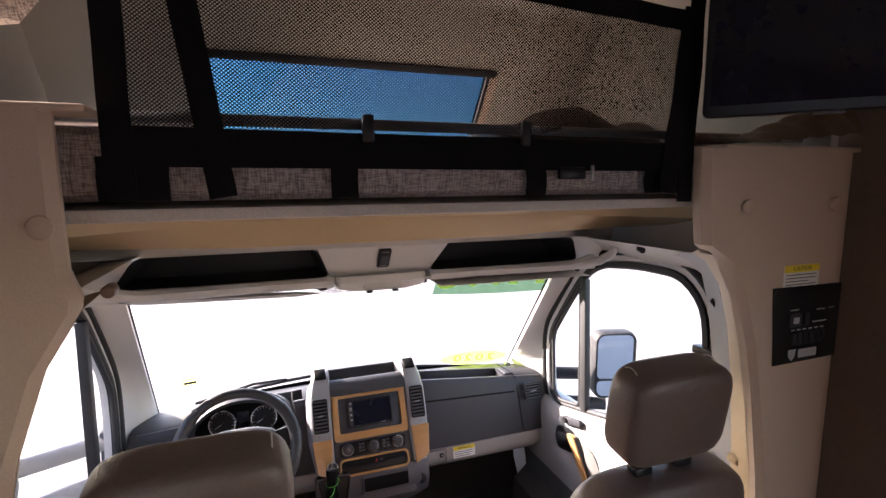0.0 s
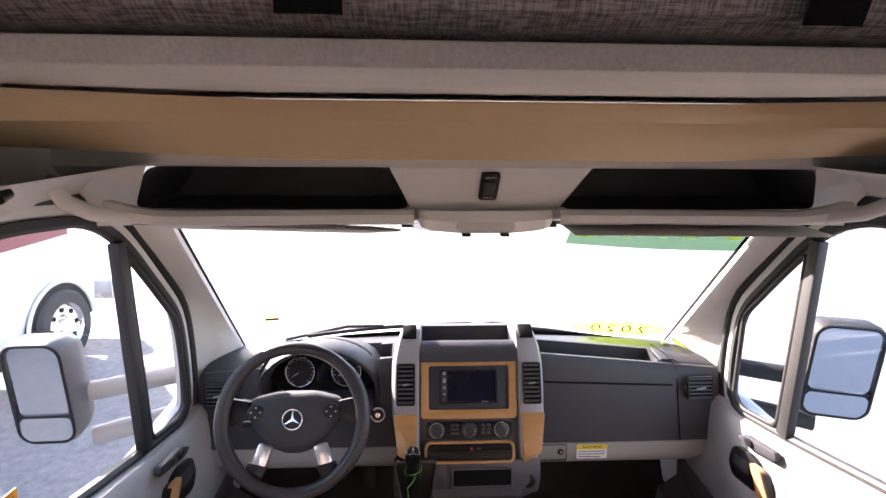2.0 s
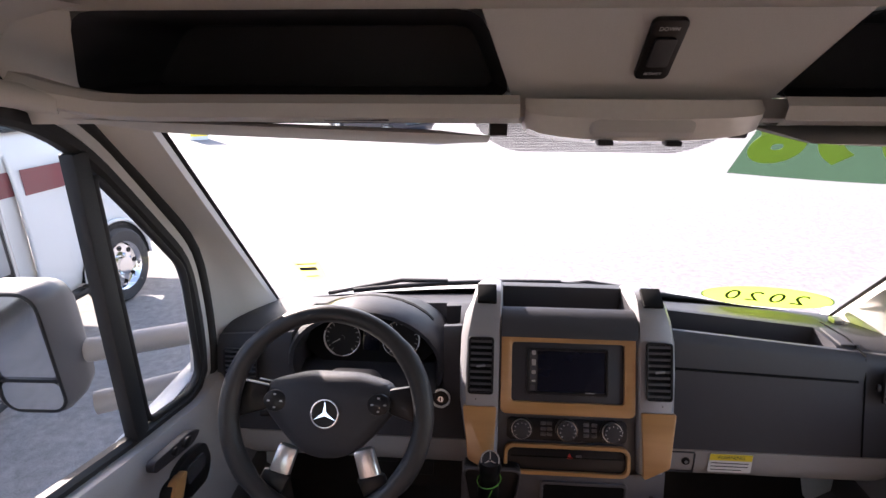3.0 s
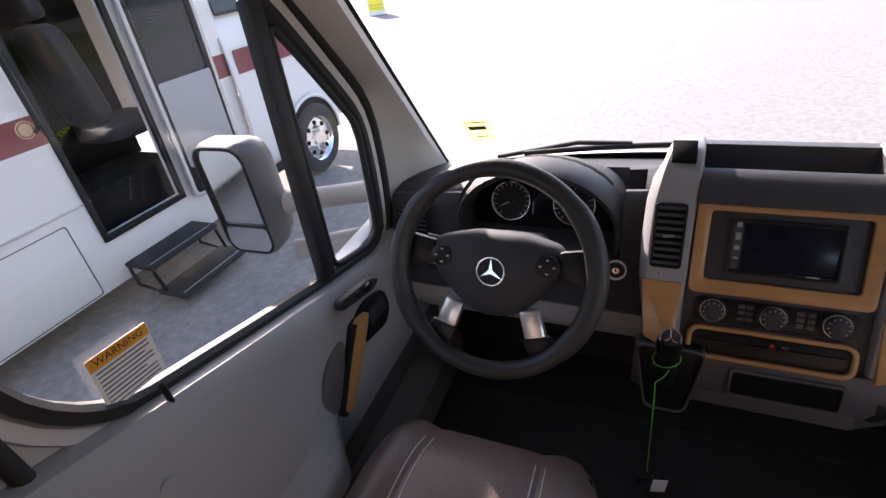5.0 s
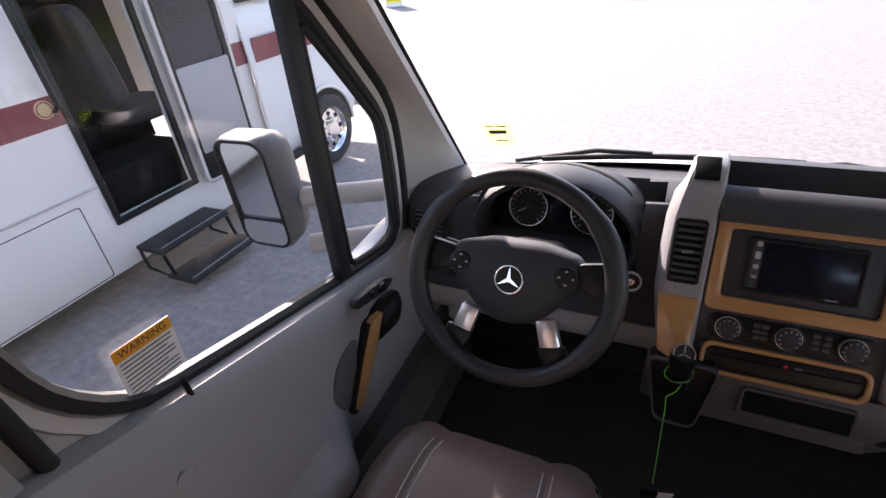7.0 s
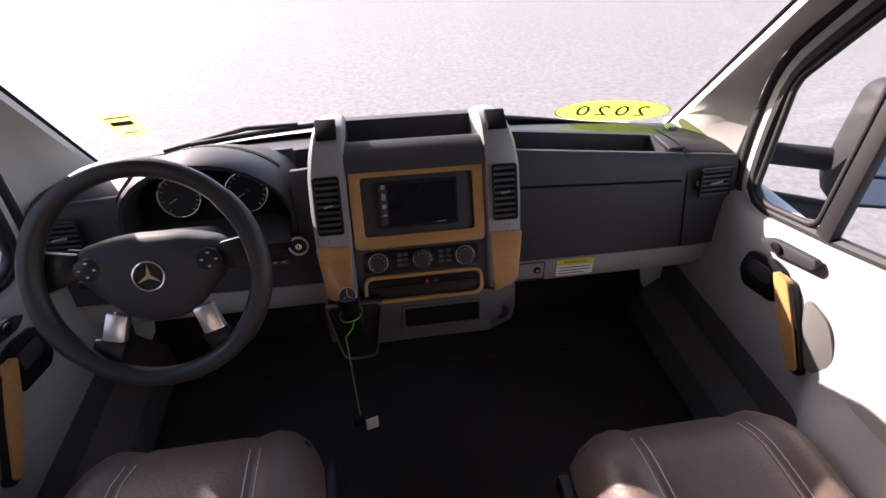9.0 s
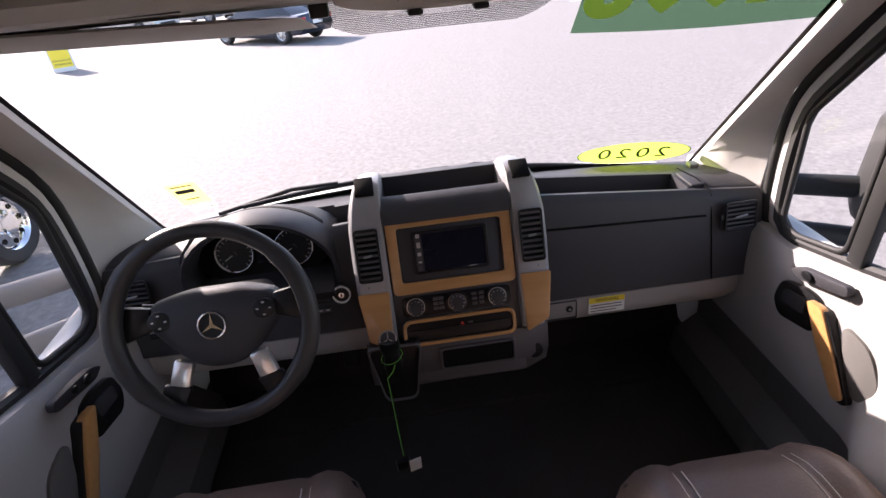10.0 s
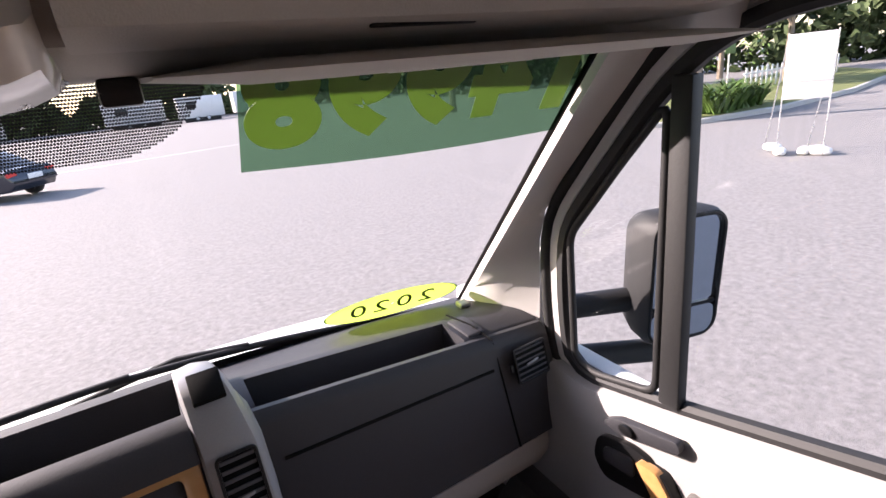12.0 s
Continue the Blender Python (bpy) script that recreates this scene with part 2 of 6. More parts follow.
def ring(name, outer, inner, mtx, z0, z1, m, bevel=0.0015):
    n = len(outer)
    v = [mtx @ Vector((x, y, z)) for loop, z in ((outer, z0), (outer, z1), (inner, z1), (inner, z0)) for x, y in loop]
    f = []
    for k in range(4):
        for i in range(n):
            j = (i + 1) % n
            f.append((k * n + i, k * n + j, ((k + 1) % 4) * n + j, ((k + 1) % 4) * n + i))
    return mesh(name, v, f, m, bevel=bevel)


def basis(o, x, y):
    """A plane's matrix from its origin, its x and its y direction."""
    x, y = Vector(x).normalized(), Vector(y).normalized()
    z = x.cross(y).normalized()
    y = z.cross(x)
    m = Matrix((x, y, z)).transposed().to_4x4()
    m.translation = o
    return m


def words(name, text, mtx, size, m, depth=0.0004, align="CENTER", wide=1.0):
    cu = bpy.data.curves.new(name, "FONT")
    cu.body, cu.size, cu.extrude, cu.align_x, cu.align_y = text, size, depth, align, "CENTER"
    cu.materials.append(m)
    ob = new(name, cu)
    ob.matrix_world = mtx @ Matrix.Diagonal((wide, 1, 1, 1))
    return ob


def thing(name, at, parts, label, category, group="", kind=""):
    e = new(name)
    e.location = at
    e.empty_display_size = 0.1
    inv = Matrix.Translation(-Vector(at))
    for p in parts:
        if p.parent is None:
            p.parent = e
            p.matrix_parent_inverse = inv
    return tagged(e, label, category, group, kind)


def under(part, pieces):
    for p in pieces:
        p.parent = part
        p.matrix_parent_inverse = part.matrix_basis.inverted()
    return part


def struct(ob, label, category):
    return tagged(ob, label, category, kind="structure")


def lerp(a, b, t):
    return a + (b - a) * t


def resample(pts, n, cyclic=True):
    """n points at even steps along a closed outline."""
    p = [Vector(q) for q in pts]
    seg = [(p[(i + 1) % len(p)] - p[i]).length for i in range(len(p) if cyclic else len(p) - 1)]
    total, out, i, acc = sum(seg), [], 0, 0.0
    for k in range(n):
        d_ = total * k / (n if cyclic else n - 1)
        while i < len(seg) - 1 and acc + seg[i] < d_:
            acc += seg[i]
            i += 1
        out.append(p[i].lerp(p[(i + 1) % len(p)], min(1, (d_ - acc) / seg[i])))
    return out


def rounded(pts, r, n=4):
    """Rounds the corners of a closed outline."""
    p = [Vector(q) for q in pts]
    out = []
    for i, c in enumerate(p):
        a, b = p[i - 1] - c, p[(i + 1) % len(p)] - c
        k = min(r, a.length * 0.45, b.length * 0.45)
        s, e = c + a.normalized() * k, c + b.normalized() * k
        for j in range(n + 1):
            t = j / n
            out.append(s.lerp(c, t).lerp(c.lerp(e, t), t))
    return out


# ---------- cab shell ----------
def ws_y(x, z):
    return 2.555 - 0.80 * (z - 0.71) - 0.085 * (x / 0.8) ** 2


# windscreen
rows = []
for k in range(9):
    z = lerp(0.66, 1.36, k / 8)
    w = lerp(0.87, 0.835, k / 8)
    rows.append([(w * (i / 10 - 1), ws_y(w * (i / 10 - 1), z), z) for i in range(21)])
pane = loft("windscreen", rows, M_WS)
pane.visible_shadow = False
struct(pane, "large clear curved windscreen above the dashboard", "windscreen")

# cab floor and coach floor
floor = box("floor", (0, 0.2, -0.04), (2.2, 5.6, 0.08), M_CARPET, bevel=0)
struct(floor, "dark brown carpet on the cab floor", "floor")
rows = [[(x, y, z) for x in (-0.88, -0.4, 0, 0.4, 0.88)] for y, z in ((2.2, 0.002), (2.40, 0.02), (2.48, 0.14), (2.52, 0.35), (2.50, 0.59))]
struct(loft("wall_firewall", rows, M_CARPET, solid=0.02), "dark carpeted firewall under the dashboard", "wall")


# side doors: outline of the window as (y, z)
WIN = [(1.39, 0.825), (1.58, 0.772), (1.85, 0.698), (2.06, 0.648), (2.118, 0.662), (2.138, 0.80), (2.138, 0.955),
       (2.016, 1.122), (1.93, 1.235), (1.865, 1.292), (1.79, 1.326), (1.60, 1.352), (1.40, 1.355), (1.312, 1.28), (1.29, 1.13), (1.318, 0.92)]
win3 = resample(rounded([Vector((0, y, z)) for y, z in WIN], 0.06), 72)


def offset_loop(loop, dd):
    c = sum(loop, Vector()) / len(loop)
    out = []
    for i, p in enumerate(loop):
        t = (loop[(i + 1) % len(loop)] - loop[i - 1]).normalized()
        nrm = Vector((0, -t.z, t.y))
        if nrm.dot(p - c) < 0:
            nrm = -nrm
        out.append(p + nrm * dd)
    return out


def sill(y):
    pts = WIN[:4]
    for (a, b), (c, e) in zip(pts, pts[1:]):
        if y <= c:
            return b + (e - b) * (y - a) / (c - a)
    return 0.648 + (y - 2.06) * 0.1


def cab_door(s):
    """One cab door; s is -1 for the driver's side."""
    X = 0.905
    at = lambda loop, x: [Vector((s * x, p.y, p.z)) for p in loop]
    parts = []
    out1, out2 = offset_loop(win3, 0.026), offset_loop(win3, 0.052)
    parts.append(loft("rubber_seal", [at(win3, X + 0.012), at(win3, X - 0.004), at(offset_loop(win3, 0.008), X - 0.012), at(out1, X - 0.010), at(out1, X + 0.02)], M_RUBBER, closed=True))
    fr_ = loft("window_frame", [at(out1, X + 0.004), at(offset_loop(win3, 0.032), X - 0.004), at(out2, X - 0.004), at(out2, X + 0.05)], M_PILLAR, closed=True)
    parts.append(fr_)
    g = mesh("window_pane", at(win3, X + 0.006), [tuple(range(len(win3)))], M_GLASS, smooth=False)
    g.visible_shadow = False
    parts.append(g)
    # black divider of the front quarter light, and its own seal
    parts.append(loft("window_divider", [[(s * (X + 0.01), y + o, z), (s * (X - 0.018), y + o, z), (s * (X - 0.018), y - o, z), (s * (X + 0.01), y - o, z)] for y, z, o in ((1.874, 0.685, 0.020), (1.886, 0.95, 0.019), (1.902, 1.262, 0.018))], M_RUBBER, closed=True, caps=True, bevel=0.004))
    quarter = rounded([Vector((0, y, z)) for y, z in ((1.908, 0.690), (2.06, 0.652), (2.112, 0.667), (2.132, 0.95), (2.012, 1.116), (1.93, 1.222))], 0.03)
    parts.append(tube("quarter_seal", [(s * (X - 0.004), p.y, p.z) for p in quarter], 0.008, M_RUBBER, True))
    # outer black seal round the door's aperture
    rim_ = [p for p in offset_loop(win3, 0.065) if not (p.y < 2.1 and p.z < 0.95) and not (p.y < 1.4 and p.z < 1.22)]
    parts.append(tube("door_seal", [(s * (X - 0.003), p.y, p.z) for p in rim_] + [(s * (X - 0.003), y, z) for y, z in ((1.255, 1.14), (1.264, 0.95), (1.27, 0.6), (1.27, 0.3), (1.27, 0.02))], 0.013, M_RUBBER))
    # trim panel below the window
    rws, low_rows = [], []
    for k in range(45):
        y = lerp(1.20, 2.30, k / 44)
        zs = sill(y) - 0.016
        arm = min(1, max(0, (1.69 - y) / 0.10)) * min(1, max(0, (y - 1.15) / 0.2))
        pocket = 0.035
        prof = [(X + 0.005, zs), (X - 0.030, zs - 0.007), (X - 0.047, zs - 0.03), (X - 0.055, zs - 0.08), (X - 0.060 - 0.012 * arm, zs - 0.13),
                (X - 0.063 - 0.03 * arm, 0.485), (X - 0.064 - 0.08 * arm, 0.445), (X - 0.064 - 0.10 * arm, 0.405), (X - 0.062 - 0.085 * arm, 0.365),
                (X - 0.058 - 0.035 * arm, 0.32)]
        rws.append([(s * a, y, min(b, zs)) for a, b in prof])
        low_rows.append([(s * a, y, b) for a, b in ((X - 0.058 - 0.035 * arm, 0.321), (X - 0.045, 0.25), (X - 0.04, 0.20), (X - 0.075 - pocket, 0.14), (X - 0.08 - pocket, 0.03), (X - 0.06, -0.02))])
    parts.append(loft("trim_panel", rws, M_DOOR))
    # lower door in the darker grey, which carries the footwell's shade
    parts.append(loft("door_pocket", low_rows, M_DOOR_SHADE))
    # handle recess, lever and wooden grip
    mt = basis((s * (X - 0.066), 0, 0), (0, 1, 0), (0, 0, 1))
    sgn = 1 if (mt.to_3x3() @ Vector((0, 0, 1))).x * s < 0 else -1
    pl = lambda nm, o, a, b, m_: plate(nm, [(q.x, q.y) for q in o], mt, sgn * a, sgn * b, m_)
    rec = rounded([Vector(q) for q in ((1.985, 0.575, 0), (1.91, 0.598, 0), (1.86, 0.592, 0), (1.855, 0.505, 0), (1.965, 0.478, 0), (1.995, 0.515, 0))], 0.02)
    parts.append(pl("handle_recess", rec, -0.01, 0.004, M_BLACK))
    lev = rounded([Vector(q) for q in ((1.965, 0.562, 0), (1.895, 0.578, 0), (1.89, 0.535, 0), (1.965, 0.525, 0))], 0.012)
    parts.append(pl("door_lever", lev, 0.004, 0.010, M_DASH))
    grip = rounded([Vector(q) for q in ((1.888, 0.588, 0), (1.842, 0.592, 0), (1.785, 0.525, 0), (1.712, 0.428, 0), (1.735, 0.412, 0), (1.828, 0.508, 0))], 0.012)
    # flat darker plate that paints the shade behind the grip
    hollow = rounded([Vector(q) for q in ((1.80, 0.585, 0), (1.72, 0.575, 0), (1.665, 0.505, 0), (1.69, 0.44, 0), (1.735, 0.44, 0))], 0.03)
    parts.append(pl("grip_hollow_shade", hollow, -0.02, 0.002, M_DOOR_SHADE))
    parts.append(pl("grip_backing", [q + Vector((-0.012, -0.004, 0)) for q in grip], -0.02, 0.013, M_BLACK))
    parts.append(pl("wooden_grip", grip, 0.0, 0.019, M_WOOD))
    sw = rounded([Vector(q) for q in ((1.975, 0.618, 0), (1.94, 0.642, 0), (1.815, 0.672, 0), (1.81, 0.648, 0), (1.94, 0.608, 0))], 0.012)
    parts.append(pl("switch_plate", sw, -0.012, 0.006, M_DASH))
    parts.append(pl("window_switch", [Vector((a, b, 0)) for a, b in disc(1.915, 0.635, 0.016, 16, 0.010)], 0.006, 0.014, M_BLACK))
    if s < 0:
        parts.append(pl("mirror_switch", [Vector((a, b, 0)) for a, b in disc(1.875, 0.646, 0.010, 16, 0.008)], 0.006, 0.012, M_BLACK))
        parts.append(tube("lock_pin", [(s * (X - 0.03), 1.442, 0.75), (s * (X - 0.03), 1.442, 0.818)], 0.005, M_BLACK))
        parts.append(ring("screw_cap", disc(1.36, 0.70, 0.017), disc(1.36, 0.70, 0.0155), mt, -0.012 * sgn, 0.0015 * sgn, M_DOOR, 0))
    else:
        parts.append(tube("lock_pin", [(s * (X - 0.03), 1.442, 0.75), (s * (X - 0.03), 1.442, 0.818)], 0.005, M_BLACK))
    side = "driver's" if s < 0 else "passenger's"
    return thing("cab_door", (s * X, 1.75, 0), parts, "closed grey cab door with %s window and wooden grip" % side, "door", "cab doors")


for s in (-1, 1):
    cab_door(s)

# outer skin round the doors, pillars
for s, nm in ((-1, "wall_left"), (1, "wall_right")):
    lp = offset_loop(win3, 0.055)
    c = sum(lp, Vector()) / len(lp)
    far = []
    for p in lp:
        q = p + (p - c).normalized() * 0.35
        zz_ = min(q.z, 1.63)
        far.append(Vector((0, max(p.y if p.y > 1.8 else 0, min(max(q.y, 1.0), ws_y(0.93, max(zz_, 0.64)) - 0.06)), zz_)))
    ob = loft(nm, [[(s * 0.93, p.y, p.z) for p in lp], [(s * 0.95, p.y, p.z) for p in far]], M_PILLAR, closed=True, solid=0.02)
    struct(ob, "painted steel body side round the cab door", "wall")
    # sill and lower body side
    struct(box("wall_lower", (s * 0.96, 1.8, 0.28), (0.05, 1.7, 0.72), M_WHITE, 0.01), "white body side below the cab door", "wall")
    # front pillar trim between windscreen and door
    rws = []
    for k in range(11):
        t = k / 10
        z = lerp(0.62, 1.36, t)
        xw = lerp(0.836, 0.800, t)
        yw = ws_y(xw, z) - 0.012
        yd = lerp(2.235, 2.23, min(1, t / 0.47)) if t < 0.47 else lerp(2.23, 1.905, (t - 0.47) / 0.53)
        rws.append([(s * (xw + 0.03), yw + 0.02, z), (s * (xw - 0.004), yw - 0.002, z), (s * (xw - 0.006), yw - 0.025, z), (s * lerp(xw, 0.895, 0.45), lerp(yw, yd, 0.55), z - 0.004),
                    (s * 0.893, lerp(yw, yd, 0.9), z - 0.004), (s * 0.905, yd - 0.005, z)])
    struct(loft("pillar_trim", rws, M_PILLAR), "light grey windscreen pillar trim", "trim")
    rws = [[(s * (lerp(0.836, 0.800, k / 10) + o), ws_y(lerp(0.836, 0.800, k / 10) + o, lerp(0.66, 1.36, k / 10)) - 0.004, lerp(0.66, 1.36, k / 10)) for o in (-0.008, 0.06)] for k in range(11)]
    struct(loft("glass_edge_trim", rws, M_RUBBER), "black painted edge of the windscreen", "trim")

# header over the windscreen
FZ = lambda z: 1.735 + (1.467 - z) * 0.8
xs = [lerp(-0.90, 0.90, i / 24) for i in range(25)]
S_TOP, S_LOW = 1.466, 1.362
FACE = [(x, x) for x in (-0.90, -0.84)] + [(-0.715, -0.795), (-0.217, -0.172), (-0.1, -0.1), (0.0, 0.0), (0.1, 0.1), (0.217, 0.172), (0.715, 0.795)] + [(x, x) for x in (0.84, 0.90)]
vs, fs = [], []


def sheet(rws, skip=()):
    n, b = len(rws[0]), len(vs)
    for r in rws:
        vs.extend(r)
    for i in range(len(rws) - 1):
        if i not in skip:
            for j in range(n - 1):
                a = b + i * n + j
                fs.append((a, a + 1, a + 1 + n, a + n))


bend = lambda x: 0.06 * (x / 0.9) ** 2
sheet([[(x, 1.745, 1.57), (x, 1.737, S_TOP)] for x in xs])
sheet([[(a, FZ(S_TOP), S_TOP), (lerp(a, b, 0.5), FZ(1.414), 1.414), (b, FZ(S_LOW), S_LOW)] for a, b in FACE], (2, 7))
sheet([[(x, FZ(S_LOW), S_LOW), (x, 1.83, 1.335), (x, 1.89 - bend(x), 1.318), (x, 1.98 - bend(x), 1.315), (x, 2.09 - bend(x), 1.325)] for x in xs])
struct(mesh("ceiling", vs, fs, M_LINER), "grey moulded headliner over the windscreen", "ceiling")
# sides of the headliner down to the doors
for s in (-1, 1):
    rws = [[(s * x, y, z) for x, z in ((0.70, 1.474 + 0.02 * (1.7 - y)), (0.80, 1.455), (0.86, 1.425), (0.90, 1.395), (0.915, 1.36))] for y in (1.10, 1.25, 1.40, 1.55, 1.70, 1.85, 1.95)]
    struct(loft("headliner_side", rws, M_LINER), "grey headliner moulding over the cab door", "trim")

# ---------- overhead shelf ----------
MF = basis((0, FZ(1.467), 1.467), (1, 0, 0), (0, -0.8, 1))
vz = lambda z: (z - 1.467) * 1.28


def shelf(s):
    parts = []
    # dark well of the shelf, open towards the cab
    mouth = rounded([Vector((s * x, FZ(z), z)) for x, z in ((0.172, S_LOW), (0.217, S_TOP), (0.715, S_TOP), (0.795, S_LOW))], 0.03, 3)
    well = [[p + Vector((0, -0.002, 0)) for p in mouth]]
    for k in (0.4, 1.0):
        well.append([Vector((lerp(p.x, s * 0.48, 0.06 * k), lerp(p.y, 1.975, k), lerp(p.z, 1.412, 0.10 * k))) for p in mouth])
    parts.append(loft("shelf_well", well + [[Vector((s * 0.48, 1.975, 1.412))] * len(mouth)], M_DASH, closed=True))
    rws = []
    for k in range(15):
        x = lerp(0.165, 0.80, k / 14)
        e = max(0, (k - 11) / 3)
        y0, z0 = 1.775 - 0.035 * (x / 0.9) ** 2 - 0.03 * e, 1.352 + 0.03 * e * e
        rws.append([(s * x, y0 + a, z0 + b) for a, b in ((0.03, 0.012), (0, 0.016), (-0.010, 0.006), (-0.008, -0.012), (0.01, -0.020), (0.05, -0.022))])
    parts.append(loft("shelf_lip", rws, M_LINER))
    parts.append(tube("grab_end", [(s * x, y, z) for x, y, z in ((0.76, 1.735, 1.36), (0.815, 1.70, 1.375), (0.85, 1.68, 1.40), (0.858, 1.67, 1.43), (0.855, 1.68, 1.45))], 0.017, M_LINER))
    parts.append(box("latch", (s * 0.38, 1.776, 1.338), (0.09, 0.014, 0.008), M_BLACK, 0.003))
    return thing("overhead_shelf", (s * 0.45, 1.8, 1.34), parts, "grey overhead shelf with dark recess above the windscreen", "shelf", "overhead shelves")


for s in (-1, 1):
    shelf(s)
    # round screw covers in the headliner
    tagged(plate("screw_cover", disc(0, 0, 0.010), basis((s * 0.775, 1.44, 1.452), (1, 0, 0), (0, -0.3, 1)), -0.015, 0.008, M_BLACK), "small black round screw cover in headliner", "screw cover", "screw covers")
parts = [plate("switch_plate", rrect(0, vz(1.425), 0.042, 0.085, 0.008), MF, 0, 0.008, M_BLACK),
         plate("rocker", rrect(0, vz(1.425), 0.026, 0.04, 0.004), MF, 0.008, 0.013, M_DASH),
         words("upper_mark", "DOWN", MF @ pose(0, vz(1.425) + 0.031, 0.0085), 0.007, M_LIGHTINK, 0.0002),
         words("lower_mark", "RETRACT", MF @ pose(0, vz(1.425) - 0.033, 0.0085), 0.005, M_LIGHTINK, 0.0002)]
thing("rocker_switch", (0, 1.76, 1.42), parts, "black rocker switch in the headliner", "switch")
# dome lamp
rws = []
for k in range(13):
    a = math.pi * k / 12
    x, w = -0.155 * math.cos(a), math.sin(a) ** 0.6
    rws.append([(x, 1.79 + 0.02 * (1 - w), 1.362 - 0.0 * w), (x, 1.785 - 0.012 * w + 0.01, 1.35 - 0.012 * w), (x, 1.80, 1.335 - 0.028 * w), (x, 1.87, 1.322 - 0.030 * w), (x, 1.95, 1.318 - 0.004 * w)])
parts = [loft("lamp_lens", rws, M_LENS), box("lamp_switchboard", (0, 1.812, 1.326), (0.14, 0.06, 0.036), M_LINER, 0.012, (-20, 0, 0)),
         box("lamp_button", (-0.045, 1.80, 1.305), (0.022, 0.02, 0.008), M_BLACK, 0.003), box("lamp_button", (0.045, 1.80, 1.305), (0.022, 0.02, 0.008), M_BLACK, 0.003)]
thing("dome_lamp", (0, 1.85, 1.32), parts, "unlit oval interior lamp with clear lens", "lamp")
# sun visors
for s in (-1, 1):
    rws = []
    for k in range(9):
        x = lerp(0.20, 0.80, k / 8)
        h = 0.010 * min(1, 6 * (k + 0.25) / 8, 6 * (8.25 - k) / 8)
        tip = (1 if s < 0 else 0) * (0.035 * k / 8)
        sec = []
        for i in range(12):
            a = 2 * math.pi * i / 12
            sec.append((s * x, (1.905 if s < 0 else 1.885) - 0.03 * (x / 0.8) + (0.095 if s < 0 else 0.12) * math.cos(a), (1.292 if s < 0 else 1.313) + tip * 0.6 + h * math.sin(a) - 0.02 * math.cos(a) * (1 if s < 0 else 0)))
        rws.append(sec)
    parts = [loft("visor_board", rws, M_LINER, closed=True, caps=True), box("visor_clip", (s * 0.185, 1.92, 1.306), (0.03, 0.02, 0.022), M_BLACK, 0.004)]
    if s > 0:
        parts.append(box("visor_label", (0.50, 1.90, 1.3022), (0.17, 0.022, 0.001), M_PAPER, 0))
    thing("sun_visor", (s * 0.5, 1.97, 1.29), parts, "light grey folded sun visor under the headliner", "sun visor", "sun visors")

# ---------- tan beam and bunk ----------
rows = []
for i in range(41):
    x = lerp(-0.98, 0.98, i / 40)
    e = max(0, abs(x) - 0.45) / 0.5
    b = 0.60 * min(1, e) ** 1.6
    c_ = 0.30 * min(1, e) ** 2
    u_ = 0.017 + 0.012 * min(1, e)
    w_ = 0.019 + 0.05 * min(1, e) ** 1.3
    rows.append([(x, y - q, z + (u_ if z > 1.52 else w_)) for y, q, z in ((1.665, b, 1.583), (1.668, b, 1.572), (1.68, b, 1.552), (1.690, b, 1.545), (1.692, b, 1.538), (1.71, lerp(b, c_, 0.6), 1.495), (1.728, c_, 1.464), (1.75, c_, 1.460), (1.80, c_, 1.475))])
struct(loft("cab_beam", rows, M_TAN), "tan vinyl-covered beam over the cab opening", "beam")
struct(box("bunk_board", (0, 1.75, 1.624), (2.06, 1.32, 0.022), M_FELT, 0.004), "grey felt underside of the bunk over the cab", "ceiling")
struct(box("cab_roof", (0, 2.08, 1.58), (2.0, 0.5, 0.02), M_CAP, 0), "closed cab roof above the headliner", "ceiling")
rows = [[(x, y, z) for x in (-1.0, -0.5, 0, 0.5, 1.0)] for y, z in ((2.05, 1.345), (2.15, 1.40), (2.2, 1.6))]
struct(loft("wall_cowl", rows, M_WHITE, solid=0.01), "white cab roof front edge", "wall")
BX, BZ = -0.033, 0.028
rws = []
for i in range(25):
    x = lerp(-0.97, 0.97, i / 24)
    rws.append([(x, 1.10 + q, z + BZ) for q, z in ((0.16, 1.616), (0.02, 1.618), (0.0, 1.63), (-0.006 + 0.002 * math.sin(i * 1.3), 1.66), (-0.004, 1.70), (0.0, 1.725), (0.02, 1.738), (0.7, 1.745), (1.25, 1.745), (1.26, 1.62))])
tagged(loft("bunk_mattress", rws, M_CLOTH), "grey tweed bunk mattress over the cab", "mattress")
tagged(loft("bunk_rail", [[(x, 1.085 + 0.010 * math.cos(a), 1.752 + BZ + 0.010 * math.sin(a)) for a in [k * math.pi / 4 for k in range(8)]] for x in (-0.95, -0.3, 0.3, 0.95)], M_ALU, closed=True, caps=True), "satin metal rail along the bunk edge", "rail")

# safety net: fine mesh as many thin crossing strands
verts, faces = [], []
Y0 = 1.066


def strand(a, b, w=0.0009):
    n = len(verts)
    dx, dz = b[0] - a[0], b[1] - a[1]
    l = math.hypot(dx, dz)
    ox, oz = -dz / l * w, dx / l * w
    for p in (a, b):
        verts.extend([(p[0] + ox + BX, Y0, p[1] + oz + BZ), (p[0] - ox + BX, Y0 - 0.0004, p[1] - oz + BZ)])
    faces.append((n, n + 1, n + 3, n + 2))


